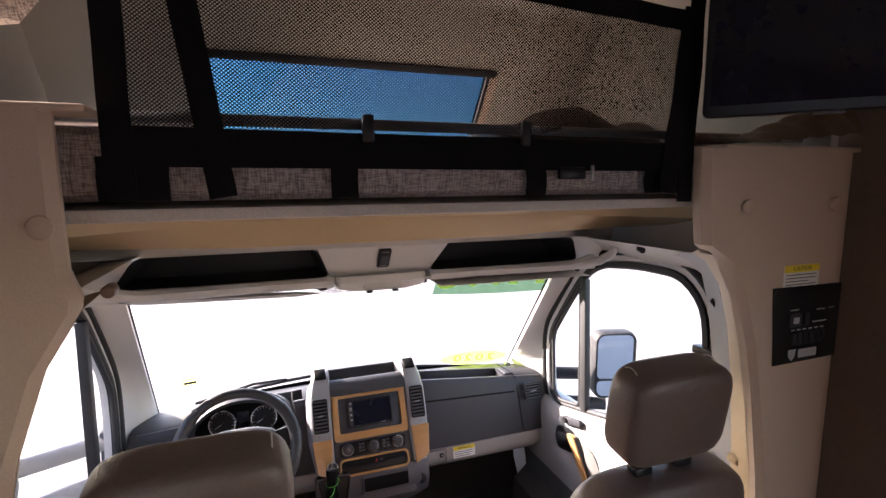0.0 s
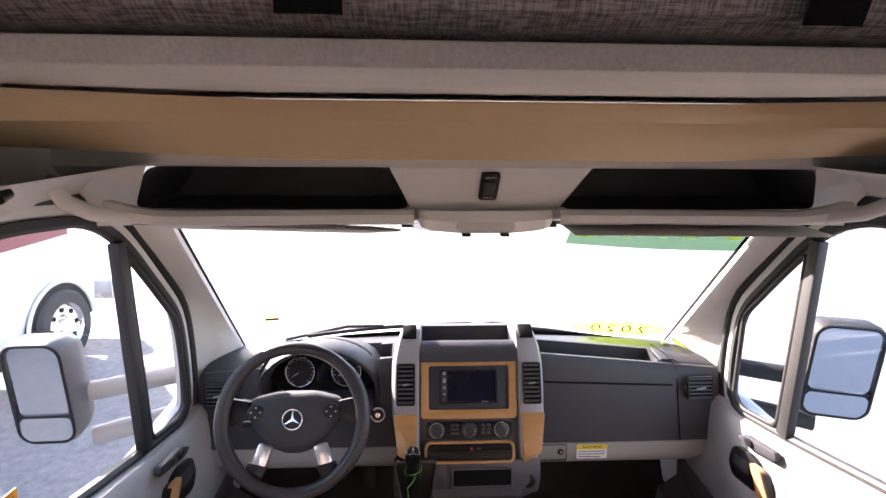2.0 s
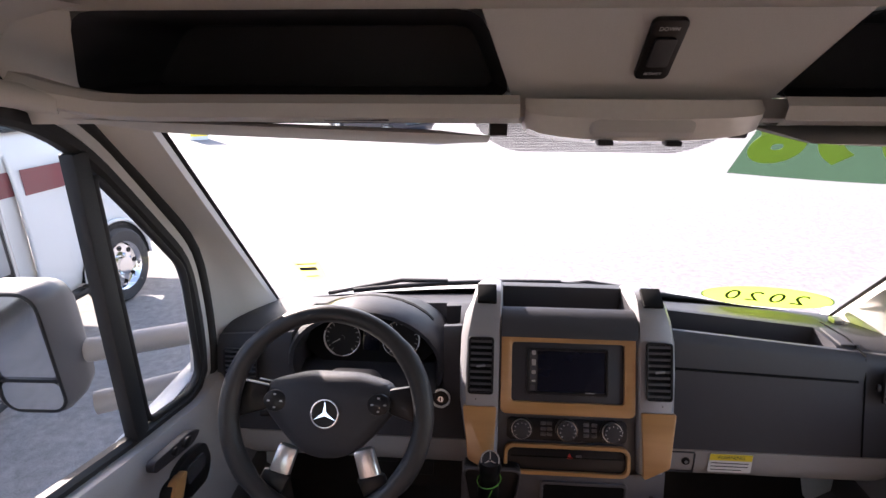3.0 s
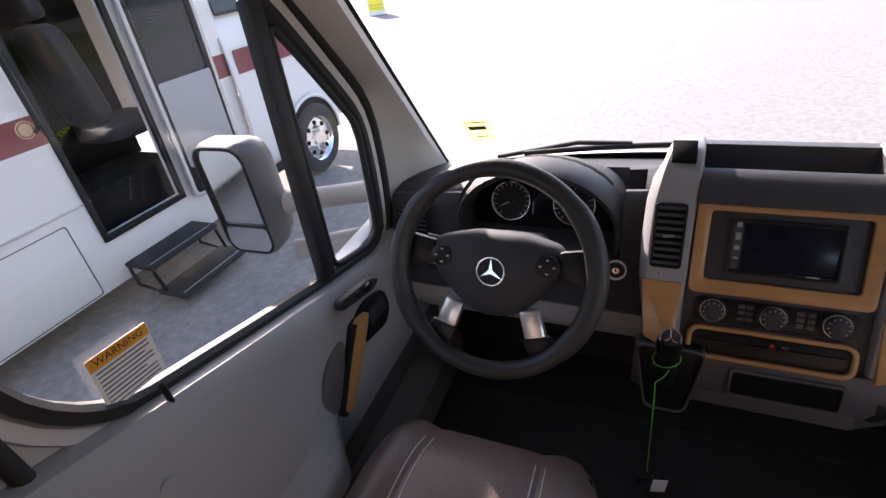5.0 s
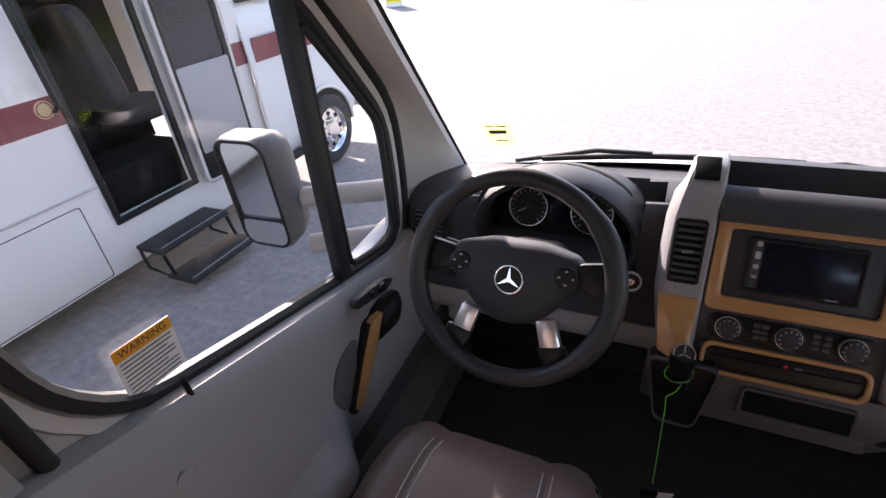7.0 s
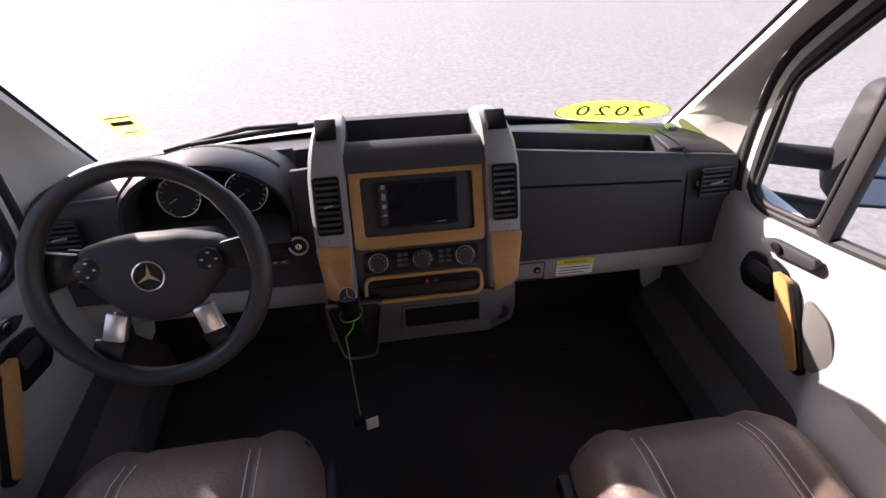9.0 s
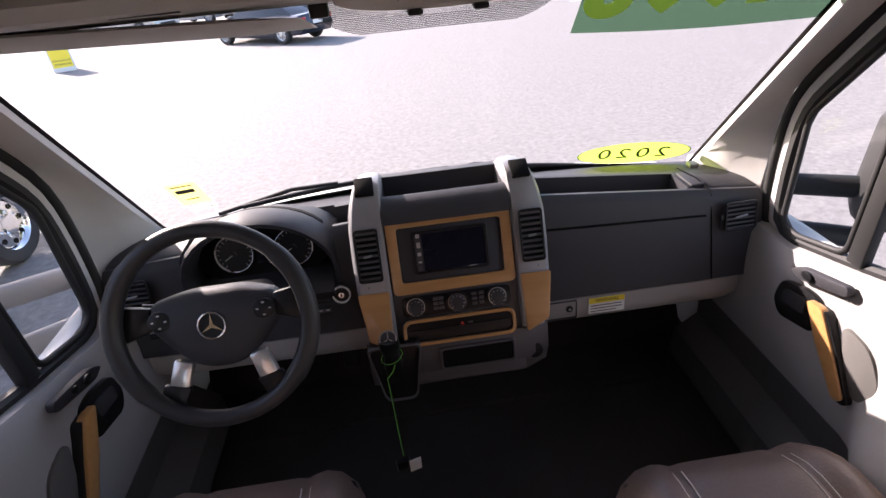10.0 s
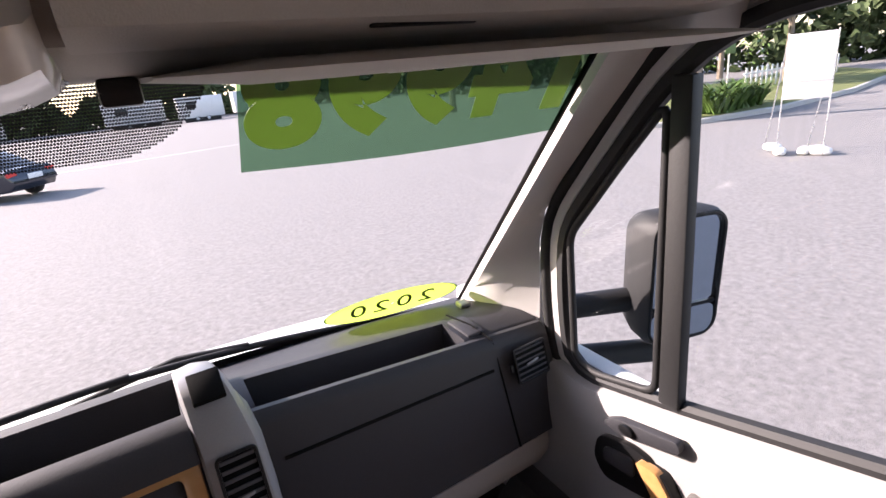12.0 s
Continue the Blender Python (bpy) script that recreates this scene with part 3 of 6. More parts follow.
def clip_net(x0, z0, x1, z1, lo=(-0.56, 1.70), hi=(0.57, 2.02)):
    t0, t1 = 0.0, 1.0
    for p, q in ((x0 - x1, x0 - lo[0]), (x1 - x0, hi[0] - x0), (z0 - z1, z0 - lo[1]), (z1 - z0, hi[1] - z0)):
        if p == 0:
            continue
        r = q / p
        if p < 0:
            t0 = max(t0, r)
        else:
            t1 = min(t1, r)
    if t0 < t1:
        strand((lerp(x0, x1, t0), lerp(z0, z1, t0)), (lerp(x0, x1, t1), lerp(z0, z1, t1)))


STEP = 0.0068
for k in range(-90, 240):
    x = -0.56 + k * STEP
    clip_net(x, 1.70, x + 0.32 * 1.15, 2.02)
    clip_net(x + 0.32 * 1.15, 1.70, x, 2.02)
net = mesh("mesh", verts, faces, M_WEB, smooth=False)


def band(name, pts, w, y=1.06, t=0.004):
    """A flat webbing strap in the net's plane along (x, z) points."""
    rws = []
    pts = [(p[0] + BX, p[1] + BZ) for p in pts]
    for i, (x, z) in enumerate(pts):
        a, b = pts[max(i - 1, 0)], pts[min(i + 1, len(pts) - 1)]
        dx, dz = b[0] - a[0], b[1] - a[1]
        l = math.hypot(dx, dz)
        ox, oz = -dz / l * w / 2, dx / l * w / 2
        j = 0.003 * math.sin(i * 2.1 + x * 9)
        rws.append([(x + ox, y + j, z + oz), (x, y - 0.002 + j, z), (x - ox, y + j, z - oz)])
    return loft(name, rws, M_WEB, solid=t)


def line(a, b, n=6):
    return [(lerp(a[0], b[0], i / n), lerp(a[1], b[1], i / n)) for i in range(n + 1)]


parts = [net, band("edge_strap", line((-0.545, 1.625), (-0.545, 2.10)), 0.042), band("cross_strap", line((-0.40, 1.625), (-0.475, 2.16), 8), 0.042, 1.054),
         band("bottom_strap", line((-0.56, 1.705), (0.60, 1.700), 16), 0.062, 1.062), band("top_strap", line((-0.56, 2.045), (0.60, 1.995), 12), 0.042, 1.062),
         band("edge_strap", line((0.575, 1.60), (0.590, 2.20)), 0.040), band("cross_strap", line((0.52, 1.62), (0.565, 2.02)), 0.045, 1.055)]
for x, w in ((-0.53, 0.10), (-0.20, 0.048), (0.195, 0.045), (0.53, 0.11)):
    parts.append(band("tab", line((x, 1.62), (x, 1.69), 4), w, 1.075))
parts.append(box("buckle", (0.27 + BX, 1.058, 1.665 + BZ), (0.065, 0.012, 0.026), M_BLACK, 0.004))
parts.append(box("buckle_bar", (0.315 + BX, 1.05, 1.665 + BZ), (0.004, 0.008, 0.032), M_ALU, 0.001))
for x in (-0.16, 0.155):
    parts.append(box("clip", (x + BX, 1.05, 1.742 + BZ), (0.022, 0.012, 0.05), M_BLACK, 0.006))
thing("safety_net", (0, 1.066, 1.62), parts, "black mesh bunk safety net with webbing straps", "safety net")

# cap over the bunk, with its sloping front window
PC = basis((0, 2.20, 2.12), (1, 0, 0), (0, -0.75, 1))
outer = [(-1.06, -0.66), (1.06, -0.66), (1.06, 0.30), (-1.06, 0.30)]
hole = [(-0.53, -0.40), (0.57, -0.40), (0.57, 0.0), (-0.53, 0.0)]
struct(ring("wall_cap_front", outer, hole, PC, -0.02, 0.0, M_CAP, 0), "beige sloping front of the cab-over cap", "wall")
fr = ring("window_1", [(-0.56, -0.43), (0.61, -0.43), (0.61, 0.03), (-0.56, 0.03)], hole, PC, -0.0225, 0.012, M_RUBBER)
struct(fr, "black-framed front window of the bunk", "window")
pn = plate("window_pane", hole, PC, -0.014, -0.010, M_TINTED, 0)
pn.visible_shadow = False
struct(pn, "clear glass in the bunk's front window", "window")
struct(box("window_trim", (0.60, 2.20 + 0.12, 1.94), (0.035, 0.02, 0.44), M_PADDED, 0.004, (36.9, 0, 0)), "light trim strip beside the bunk window", "trim")
for s in (-1, 1):
    if s > 0:
        struct(box("wall_cap_side", (1.07, 1.9, 1.98), (0.03, 1.65, 0.78), M_CAP, 0), "beige side wall beside the bunk", "wall")
        continue
    side = basis((-1.07, 0, 0), (0, 1, 0), (0, 0, 1))
    gap = [(1.38, 1.885), (1.85, 1.885), (1.85, 2.15), (1.38, 2.15)]
    struct(ring("wall_cap_side", [(1.075, 1.59), (2.725, 1.59), (2.725, 2.37), (1.075, 2.37)], gap, side, -0.015, 0.015, M_CAP, 0), "beige side wall with a small bunk window", "wall")
    struct(ring("window_2", [(1.355, 1.86), (1.875, 1.86), (1.875, 2.175), (1.355, 2.175)], gap, side, -0.018, 0.022, M_RUBBER), "black-framed small side window of the bunk", "window")
struct(box("ceiling_coach", (0, 0.0, 2.36), (2.3, 4.6, 0.03), M_CAP, 0), "beige coach ceiling", "ceiling")
# bedding bundle in the bunk
rws = []
for k in range(11):
    a = math.pi * k / 10
    x, w = 0.55 - 0.30 * math.cos(a), math.sin(a) ** 0.5
    rws.append([(x, 1.55 + 0.20 * w * math.cos(b), 1.75 + (0.13 + 0.03 * math.sin(k * 1.7)) * w * max(0, math.sin(b)) ** 0.8) for b in [math.pi * j / 10 for j in range(11)]])
tagged(loft("folded_blanket", rws, M_BROWN), "dark folded blanket lying on the bunk mattress", "blanket")

# ---------- bulkhead columns behind the cab ----------
CURVE_A = [(0.60, 1.52), (0.635, 1.49), (0.69, 1.40), (0.735, 1.27), (0.772, 1.10), (0.808, 0.90), (0.835, 0.68), (0.855, 0.35), (0.86, 0.0)]
CURVE_B = [(0.70, 1.47), (0.76, 1.45), (0.81, 1.41), (0.85, 1.30), (0.875, 1.15), (0.888, 0.95), (0.893, 0.70), (0.895, 0.35), (0.895, 0.0)]
for s, nm in ((-1, "left"), (1, "right")):
    inner = ([(0.548, 1.748), (0.556, 1.60), (0.566, 1.53)] if s > 0 else [(0.646, 1.778), (0.646, 1.62), (0.645, 1.55)]) + [(0.60 if s > 0 else 0.632, 1.508)] + CURVE_A[1:]
    rws = []
    for x, z in inner:
        rws.append([(s * (x + 0.004), 1.045, z), (s * x, 1.02, z), (s * (x + 0.012), 1.002, z), (s * (x + 0.05), 0.992, z), (s * 0.985, 0.992, z), (s * 1.03, 1.003, z), (s * 1.09, 1.06, z), (s * 1.10, 1.10, z)])
    col = loft("column_" + nm, rws, M_PADDED)
    struct(col, "padded beige vinyl column beside the cab opening", "column")
    top = inner[0][1]
    struct(box("column_cap", (s * 0.83, 1.10, top + 0.003), (0.46, 0.20, 0.012), M_PADDED, 0.005), "top of the padded column", "trim")
    rws, grey = [], []
    for (xa, za), (xb, zb) in zip(CURVE_A, CURVE_B):
        rws.append([(s * (xa + 0.002), 1.04, za), (s * lerp(xa, xb, 0.30) - s * 0.004, 1.09, lerp(za, zb, 0.30)), (s * lerp(xa, xb, 0.55), 1.13, lerp(za, zb, 0.55))])
        grey.append([(s * lerp(xa, xb, 0.55), 1.131, lerp(za, zb, 0.55)), (s * lerp(xa, xb, 0.8), 1.18, lerp(za, zb, 0.8)), (s * xb, 1.235, zb), (s * (xb + 0.03), 1.24, zb)])
    struct(loft("opening_reveal", rws, M_TAN), "tan curved lining of the cab opening", "trim")
    struct(loft("pillar_cover", grey, M_DOOR), "grey moulded cover of the rear door pillar", "trim")
    rws = [[(s * 0.92, 1.30, z), (s * 0.905, 1.25, z), (s * 0.91, 1.20, z)] for z in (1.42, 1.1, 0.7, 0.0)]
    struct(loft("rear_pillar_trim", rws, M_DOOR), "grey rear door pillar trim", "trim")
    parts = [box("belt_slot", (s * (0.895 if s > 0 else 0.862), 1.275 if s > 0 else 1.175, 1.15), (0.03, 0.08, 0.026), M_BLACK, 0.003), tube("belt_guide", [(s * 0.84, 1.19, 1.36), (s * 0.815, 1.195, 1.335), (s * 0.845, 1.20, 1.31)], 0.008, M_BLACK)]
    thing("belt_anchor", (s * 0.9, 1.27, 1.1), parts, "black seat belt slot in the pillar", "seat belt", "belt anchors")
    MB = basis((0, 0.992, 0), (1, 0, 0), (0, 0, 1))
    for bx in (0.662, 0.958):
        pr = [plate("button", disc(s * bx, 1.617, 0.017), MB, 0, 0.010, M_PADDED, 0.004)]
        thing("vinyl_button", (s * bx, 0.99, 1.617), pr, "round vinyl-covered button on the column", "button", "column buttons")
    b2 = plate("screw_cover", disc(s * 0.60, 1.515, 0.010), basis((0, 1.03, 0), (1, 0, 0), (0, 0, 1)), -0.02, 0.01, M_BROWN, 0.003)
    tagged(b2, "small brown screw cover at the opening corner", "screw cover", "screw covers")
    b3 = plate("screw_cover", disc(s * 0.835, 0.90, 0.013), basis((0, 1.10, 0), (1, 0, 0), (0, 0, 1)), -0.02, 0.012, M_TAN, 0.003)
    tagged(b3, "round tan screw cover on the reveal", "screw cover", "screw covers")
# control panel on the column
MP = basis((0.893, 0.991, 1.318), (1, 0, 0), (0, 0, 1))
parts = [plate("panel_plate", [(-0.124, 0.10), (-0.12, 0.06), (-0.108, -0.04), (-0.103, -0.098), (0.122, -0.096), (0.122, 0.098)], MP, 0, 0.004, M_BLACK)]
parts.append(plate("rocker", rrect(-0.045, 0.015, 0.042, 0.034, 0.004), MP, 0.004, 0.010, M_DASH))
parts.append(plate("rocker_lamp", rrect(-0.045, 0.015, 0.020, 0.016, 0.002), MP, 0.010, 0.012, M_LIGHTINK))
parts.append(plate("rocker", rrect(-0.005, 0.015, 0.016, 0.030, 0.003), MP, 0.004, 0.010, M_DASH))
for k in range(6):
    parts.append(plate("rocker", rrect(-0.045 + 0.021 * k, -0.035, 0.014, 0.030, 0.003), MP, 0.004, 0.010, M_DASH))
    parts.append(box("caption", (-0.045 + 0.021 * k, -0.012, 0.0044), (0.012, 0.003, 0.0006), M_LIGHTINK, 0, mtx=MP))
for k, (x, y, w) in enumerate(((0.05, 0.035, 0.03), (0.05, 0.004, 0.05), (-0.045, 0.040, 0.03), (0.09, 0.036, 0.02))):
    parts.append(box("caption", (x, y, 0.0044), (w, 0.003, 0.0006), M_LIGHTINK, 0, mtx=MP))
parts.append(plate("maker_mark", [(-0.055, -0.062), (-0.028, -0.062), (-0.030, -0.08), (-0.041, -0.092), (-0.053, -0.08)], MP, 0.004, 0.0048, M_LIGHTINK, 0))
parts.append(plate("maker_mark", rrect(0.015, -0.075, 0.066, 0.022, 0.003), MP, 0.004, 0.0048, M_LIGHTINK, 0))
for x, y in ((-0.117, 0.09), (-0.095, -0.09)):
    parts.append(plate("screw", disc(x, y, 0.004, 10), MP, 0.004, 0.006, M_BLACK, 0))
thing("control_panel", (0.893, 0.99, 1.22), parts, "black coach switch panel with small rockers on the column", "control panel")
MQ = basis((0.866, 0.991, 1.443), (1, 0, 0), (0, 0, 1))


def caution(name, mtx, w, h, band_h, band_m, text, lines, label):
    pr = [plate("paper", rrect(0, 0, w, h, 0.003, 2), mtx, 0, 0.0008, M_PAPER, 0), plate("header", rrect(0, h / 2 - band_h / 2, w * 0.98, band_h, 0.002, 2), mtx, 0.0008, 0.0014, band_m, 0)]
    pr.append(words("heading", text, mtx @ pose(0.0, h / 2 - band_h / 2, 0.0016), band_h * 0.82, M_INK, 0.0001, wide=0.95))
    rnd = random.Random(len(text) + lines)
    for k in range(lines):
        lw = w * (0.86 - 0.25 * rnd.random() * (k % 3 == 2))
        pr.append(box("text_line", (-(w * 0.88 - lw) / 2, h / 2 - band_h - (k + 0.8) * (h - band_h) / (lines + 0.6), 0.0010), (lw, (h - band_h) / lines * (0.20 if lines < 8 else 0.26), 0.0006), M_INK if lines < 8 else M_DASH2, 0, mtx=mtx))
    return thing(name, mtx.translation, pr, label, "label")


caution("caution_label", MQ, 0.125, 0.055, 0.018, M_YELLOW, "CAUTION", 4, "white and yellow caution label on the vinyl column")
# television on a swivel arm
td = Vector((0.214, -0.25, 0)).normalized()
MT = basis(Vector((0.52, 1.0, 1.81)) + td * 0.42 + Vector((0, 0, 0.25)), td, (0, 0, 1))
parts = [plate("case", rrect(0, 0, 0.84, 0.50, 0.012), MT, -0.035, 0, M_BLACK, 0.004), plate("screen", rrect(0, 0.004, 0.81, 0.465, 0.004), MT, 0.0, 0.0015, M_SCREEN, 0),
         box("logo_bar", (-0.2, -0.252, -0.01), (0.05, 0.006, 0.014), M_DASH2, 0.001, mtx=MT), box("swivel_arm", (0.1, 0.0, -0.09), (0.10, 0.10, 0.12), M_BLACK, 0.006, mtx=MT)]
thing("television", (0.9, 0.75, 1.81), parts, "switched-off black flat television hung on an arm", "television")
# crumpled brown cloth on top of the column
rws = []
for k in range(17):
    x = lerp(0.60, 1.06, k / 16)
    hgt = 0.02 + 0.10 * max(0, (k - 4) / 12) ** 0.9
    rws.append([(x + 0.012 * math.sin(j * 2.4), 1.0 + 0.14 * j / 8, 1.757 + hgt * (math.sin(math.pi * (j + 0.5) / 9) ** 0.7) * (1 + 0.28 * math.sin(k * 2.3 + j * 0.7))) for j in range(9)])
tagged(loft("crumpled_curtain", rws, M_BROWN, sub=1), "brown crumpled curtain gathered on the column top", "curtain")
rws = []
for k in range(9):
    t = math.pi * k / 8
    rws.append([(-0.80 + 0.15 * math.sin(t) ** 0.6 * math.cos(a), 1.16 + 0.05 * math.sin(t) ** 0.6 * math.sin(a), 2.13 + 0.22 * math.cos(t)) for a in [2 * math.pi * j / 16 for j in range(16)]])
tagged(loft("bunk_curtain", rws, M_CLOTH, closed=True), "patterned grey gathered curtain beside the bunk", "curtain")

# unseen coach behind the camera, added for dimness; window holes let some light in
struct(box("wall_back", (0, -2.3, 1.15), (2.3, 0.05, 2.5), M_BROWN, 0), "brown rear wall of the coach", "wall")
for s, nm in ((-1, "wall_west"), (1, "wall_east")):
    o = [(-2.3, -0.05), (1.15, -0.05), (1.15, 2.4), (-2.3, 2.4)]
    h = [(-1.75, 0.85), (-0.15, 0.85), (-0.15, 1.75), (-1.75, 1.75)]
    mm = basis((s * 1.13, 0, 0), (0, 1, 0), (0, 0, 1))
    struct(ring(nm, o, h, mm, -0.02, 0.02, M_BROWN, 0), "unseen coach side wall with an opening added to let light in", "wall")
    o2 = [(-2.3, -0.45), (1.05, -0.45), (1.05, 2.4), (-2.3, 2.4)]
    struct(ring("wall_skin", o2, h, basis((s * 1.165, 0, 0), (0, 1, 0), (0, 0, 1)), -0.012, 0.012, M_WHITE, 0), "white outer skin of the coach side", "wall")

# ---------- dashboard ----------
def dash_rows(s, xs_, bins, ztop):
    rws = []
    for x in xs_:
        inside = any(a <= x <= b for a, b in bins)
        yb = ws_y(x, 0.70) + 0.005
        zt = ztop(x)
        dep = zt - 0.11 if inside else None
        r = [(yb + 0.03, 0.685), (yb - 0.06, 0.715), (min(2.40, yb - 0.075), lerp(0.75, 0.715, abs(x) / 0.9)), (2.325, zt + 0.012)]
        r += [(2.31, zt + 0.016), (2.305, dep if inside else zt + 0.012), (2.225, dep if inside else zt + 0.004), (2.218, zt)]
        r += [(2.205, zt + 0.002), (2.192, zt - 0.006), (2.184, zt - 0.022), (2.17, 0.66), (2.148, 0.58), (2.132, 0.52), (2.122, 0.492), (2.135, 0.484)]
        rws.append([(s * x, y, min(z, zt + 0.004) if y < 2.33 else z) for y, z in r])
    return rws


def lower_rows(s, xs_):
    return [[(s * x, y + (0.03 if x > 0.8 else 0), z) for y, z in ((2.14, 0.489), (2.124, 0.486), (2.118, 0.45), (2.122, 0.42), (2.14, 0.40), (2.22, 0.385), (2.50, 0.37))] for x in xs_]


parts = []
xp = [0.20, 0.249, 0.2495, 0.45, 0.56, 0.679, 0.68, 0.74, 0.80, 0.86, 0.885]
pt = lambda x: lerp(0.785, 0.735, (x - 0.25) / 0.5)
main = loft("passenger_top", dash_rows(1, xp, [(0.2494, 0.6795)], pt), M_DASH)
parts.append(main)
xd = [0.20, 0.249, 0.2495, 0.27, 0.289, 0.2895, 0.48, 0.685, 0.6855, 0.70, 0.78, 0.86, 0.885]
dt = lambda x: 0.615 if 0.2893 < x < 0.6853 else lerp(0.775, 0.735, (x - 0.25) / 0.5)
parts.append(loft("driver_top", dash_rows(-1, xd, [(0.2494, 0.2892)], dt), M_DASH))
parts.append(loft("passenger_lower", lower_rows(1, [0.15, 0.3, 0.5, 0.7, 0.80, 0.885]), M_BEIGE))
parts.append(loft("driver_lower", lower_rows(-1, [0.15, 0.3, 0.5, 0.7, 0.80, 0.885]), M_BEIGE))
# seams of the glovebox
parts.append(tube("seam", [(x, 2.1735, lerp(0.695, 0.675, (x - 0.27) / 0.45)) for x in (0.27, 0.5, 0.72)], 0.0035, M_VOID))
parts.append(tube("seam", [(0.735, 2.193, 0.73), (0.737, 2.168, 0.66), (0.742, 2.147, 0.58), (0.746, 2.121, 0.492)], 0.002, M_VOID))
parts.append(tube("seam", [(0.735, 2.193, 0.735), (0.72, 2.25, 0.755), (0.70, 2.32, 0.757)], 0.002, M_VOID))
# small pad and defroster end at the passenger's corner
parts.append(box("sensor_pad", (0.79, 2.385, 0.730), (0.03, 0.03, 0.014), M_SILVER, 0.005))
parts.append(box("corner_block", (0.715, 2.265, 0.745), (0.045, 0.085, 0.010), M_DASH, 0.004))


def vent(name, mtx, w, h, slats, knob=True):
    """An air vent: frame, flat plate coloured as recess shade, tilted slats, small slider."""
    pr = [plate("vent_shade", rrect(0, 0, w, h, 0.006), mtx, -0.002, 0.002, M_VOID, 0),
          ring("vent_frame", rrect(0, 0, w + 0.006, h + 0.006, 0.008), rrect(0, 0, w - 0.003, h - 0.003, 0.006), mtx, 0, 0.007, M_BLACK)]
    for k in range(slats):
        pr.append(box("slat", (0, -h / 2 + (k + 0.5) * h / slats, 0.004), (w - 0.005, h / slats * 0.5, 0.002), M_DASH2, 0, (35, 0, 0), mtx))
    if knob:
        pr.append(box("vent_slider", (0.0, 0.0, 0.008), (w * 0.4, 0.005, 0.005), M_SILVER, 0.002, (0, 0, 8), mtx))
    return under(pr[0], pr[1:])


MD = basis((0.808, 2.1605, 0.672), (1, 0.02, 0), (0, 0.27, 1))
parts.append(vent("vent", MD @ pose(0, 0, 0.006), 0.085, 0.075, 6))
ML_ = basis((-0.812, 2.1605, 0.672), (1, -0.02, 0), (0, 0.27, 1))
parts.append(vent("vent", ML_ @ pose(0, 0, 0.006), 0.085, 0.075, 6))
parts.append(plate("thumb_wheel", rrect(-0.052, 0, 0.008, 0.016, 0.003), MD, 0.0, 0.008, M_BLACK))

# centre stack
MC = basis((0, 2.02, 0.62), (1, 0, 0), (0, 0.45, 1))
v = lambda z: (z - 0.62) * 1.0966
parts.append(plate("stack_face", [(-0.158, v(0.44)), (0.158, v(0.44)), (0.158, v(0.835)), (-0.158, v(0.835))], MC, -0.10, -0.002, M_DASH2, 0.003))
# rolled lip and open tray on top
rows = []
for x in (-0.152, -0.146, -0.1455, 0.0, 0.1455, 0.146, 0.152):
    dd = 0.07 if abs(x) < 0.1459 else 0.0
    rows.append([(x, y, z) for y, z in ((2.085, 0.822), (2.092, 0.838), (2.108, 0.858), (2.128, 0.868), (2.145, 0.868), (2.15, 0.866 - dd), (2.235, 0.872 - dd), (2.24, 0.876), (2.27, 0.872), (2.34, 0.82), (2.42, 0.755))])
parts.append(loft("stack_top", rows, M_DASH))
for s in (-1, 1):
    rws = []
    for y, z, a, b in ((1.985, 0.545, 0.156, 0.214), (2.005, 0.60, 0.155, 0.224), (2.035, 0.665, 0.155, 0.236), (2.068, 0.74, 0.155, 0.238), (2.098, 0.81, 0.154, 0.236), (2.118, 0.855, 0.152, 0.228), (2.14, 0.882, 0.150, 0.220), (2.17, 0.893, 0.148, 0.214), (2.22, 0.89, 0.147, 0.205), (2.30, 0.852, 0.148, 0.195), (2.37, 0.80, 0.150, 0.19)):
        n = Vector((0, -0.9, 0.42)) if z < 0.86 else Vector((0, -0.25, 0.97))
        base = Vector((0, y, z))
        rws.append([Vector((s * q, 0, 0)) + base + n * o for q, o in ((a - 0.001, -0.05), (a, 0.006), (a + 0.004, 0.012), ((a + b) / 2, 0.016), (b - 0.008, 0.010), (b, 0.0), (b + 0.008, -0.07))])
    parts.append(loft("stack_column", rws, M_SILVER))
    # near-black block in place of the column's hole, its shade as colour
    parts.append(box("column_well_shade", (s * 0.186, 2.141, 0.9010), (0.044, 0.050, 0.010), M_VOID, 0.002, (28, 0, 0)))
    mv = MC @ pose(s * 0.197, v(0.752), 0.0225)
    parts.append(vent("vent", mv, 0.052, 0.122, 9))
    parts.append(plate("vent_toggle", rrect(s * 0.197, v(0.682), 0.022, 0.006, 0.003), MC, 0.012, 0.019, M_BLACK))
    o = rounded([Vector((s * x, v(z), 0)) for x, z in ((0.160, 0.668), (0.236, 0.668), (0.222, 0.560), (0.166, 0.535))], 0.006)
    parts.append(plate("wood_panel", [(q.x, q.y) for q in o], MC, 0.005, 0.024, M_WOOD, 0.004))
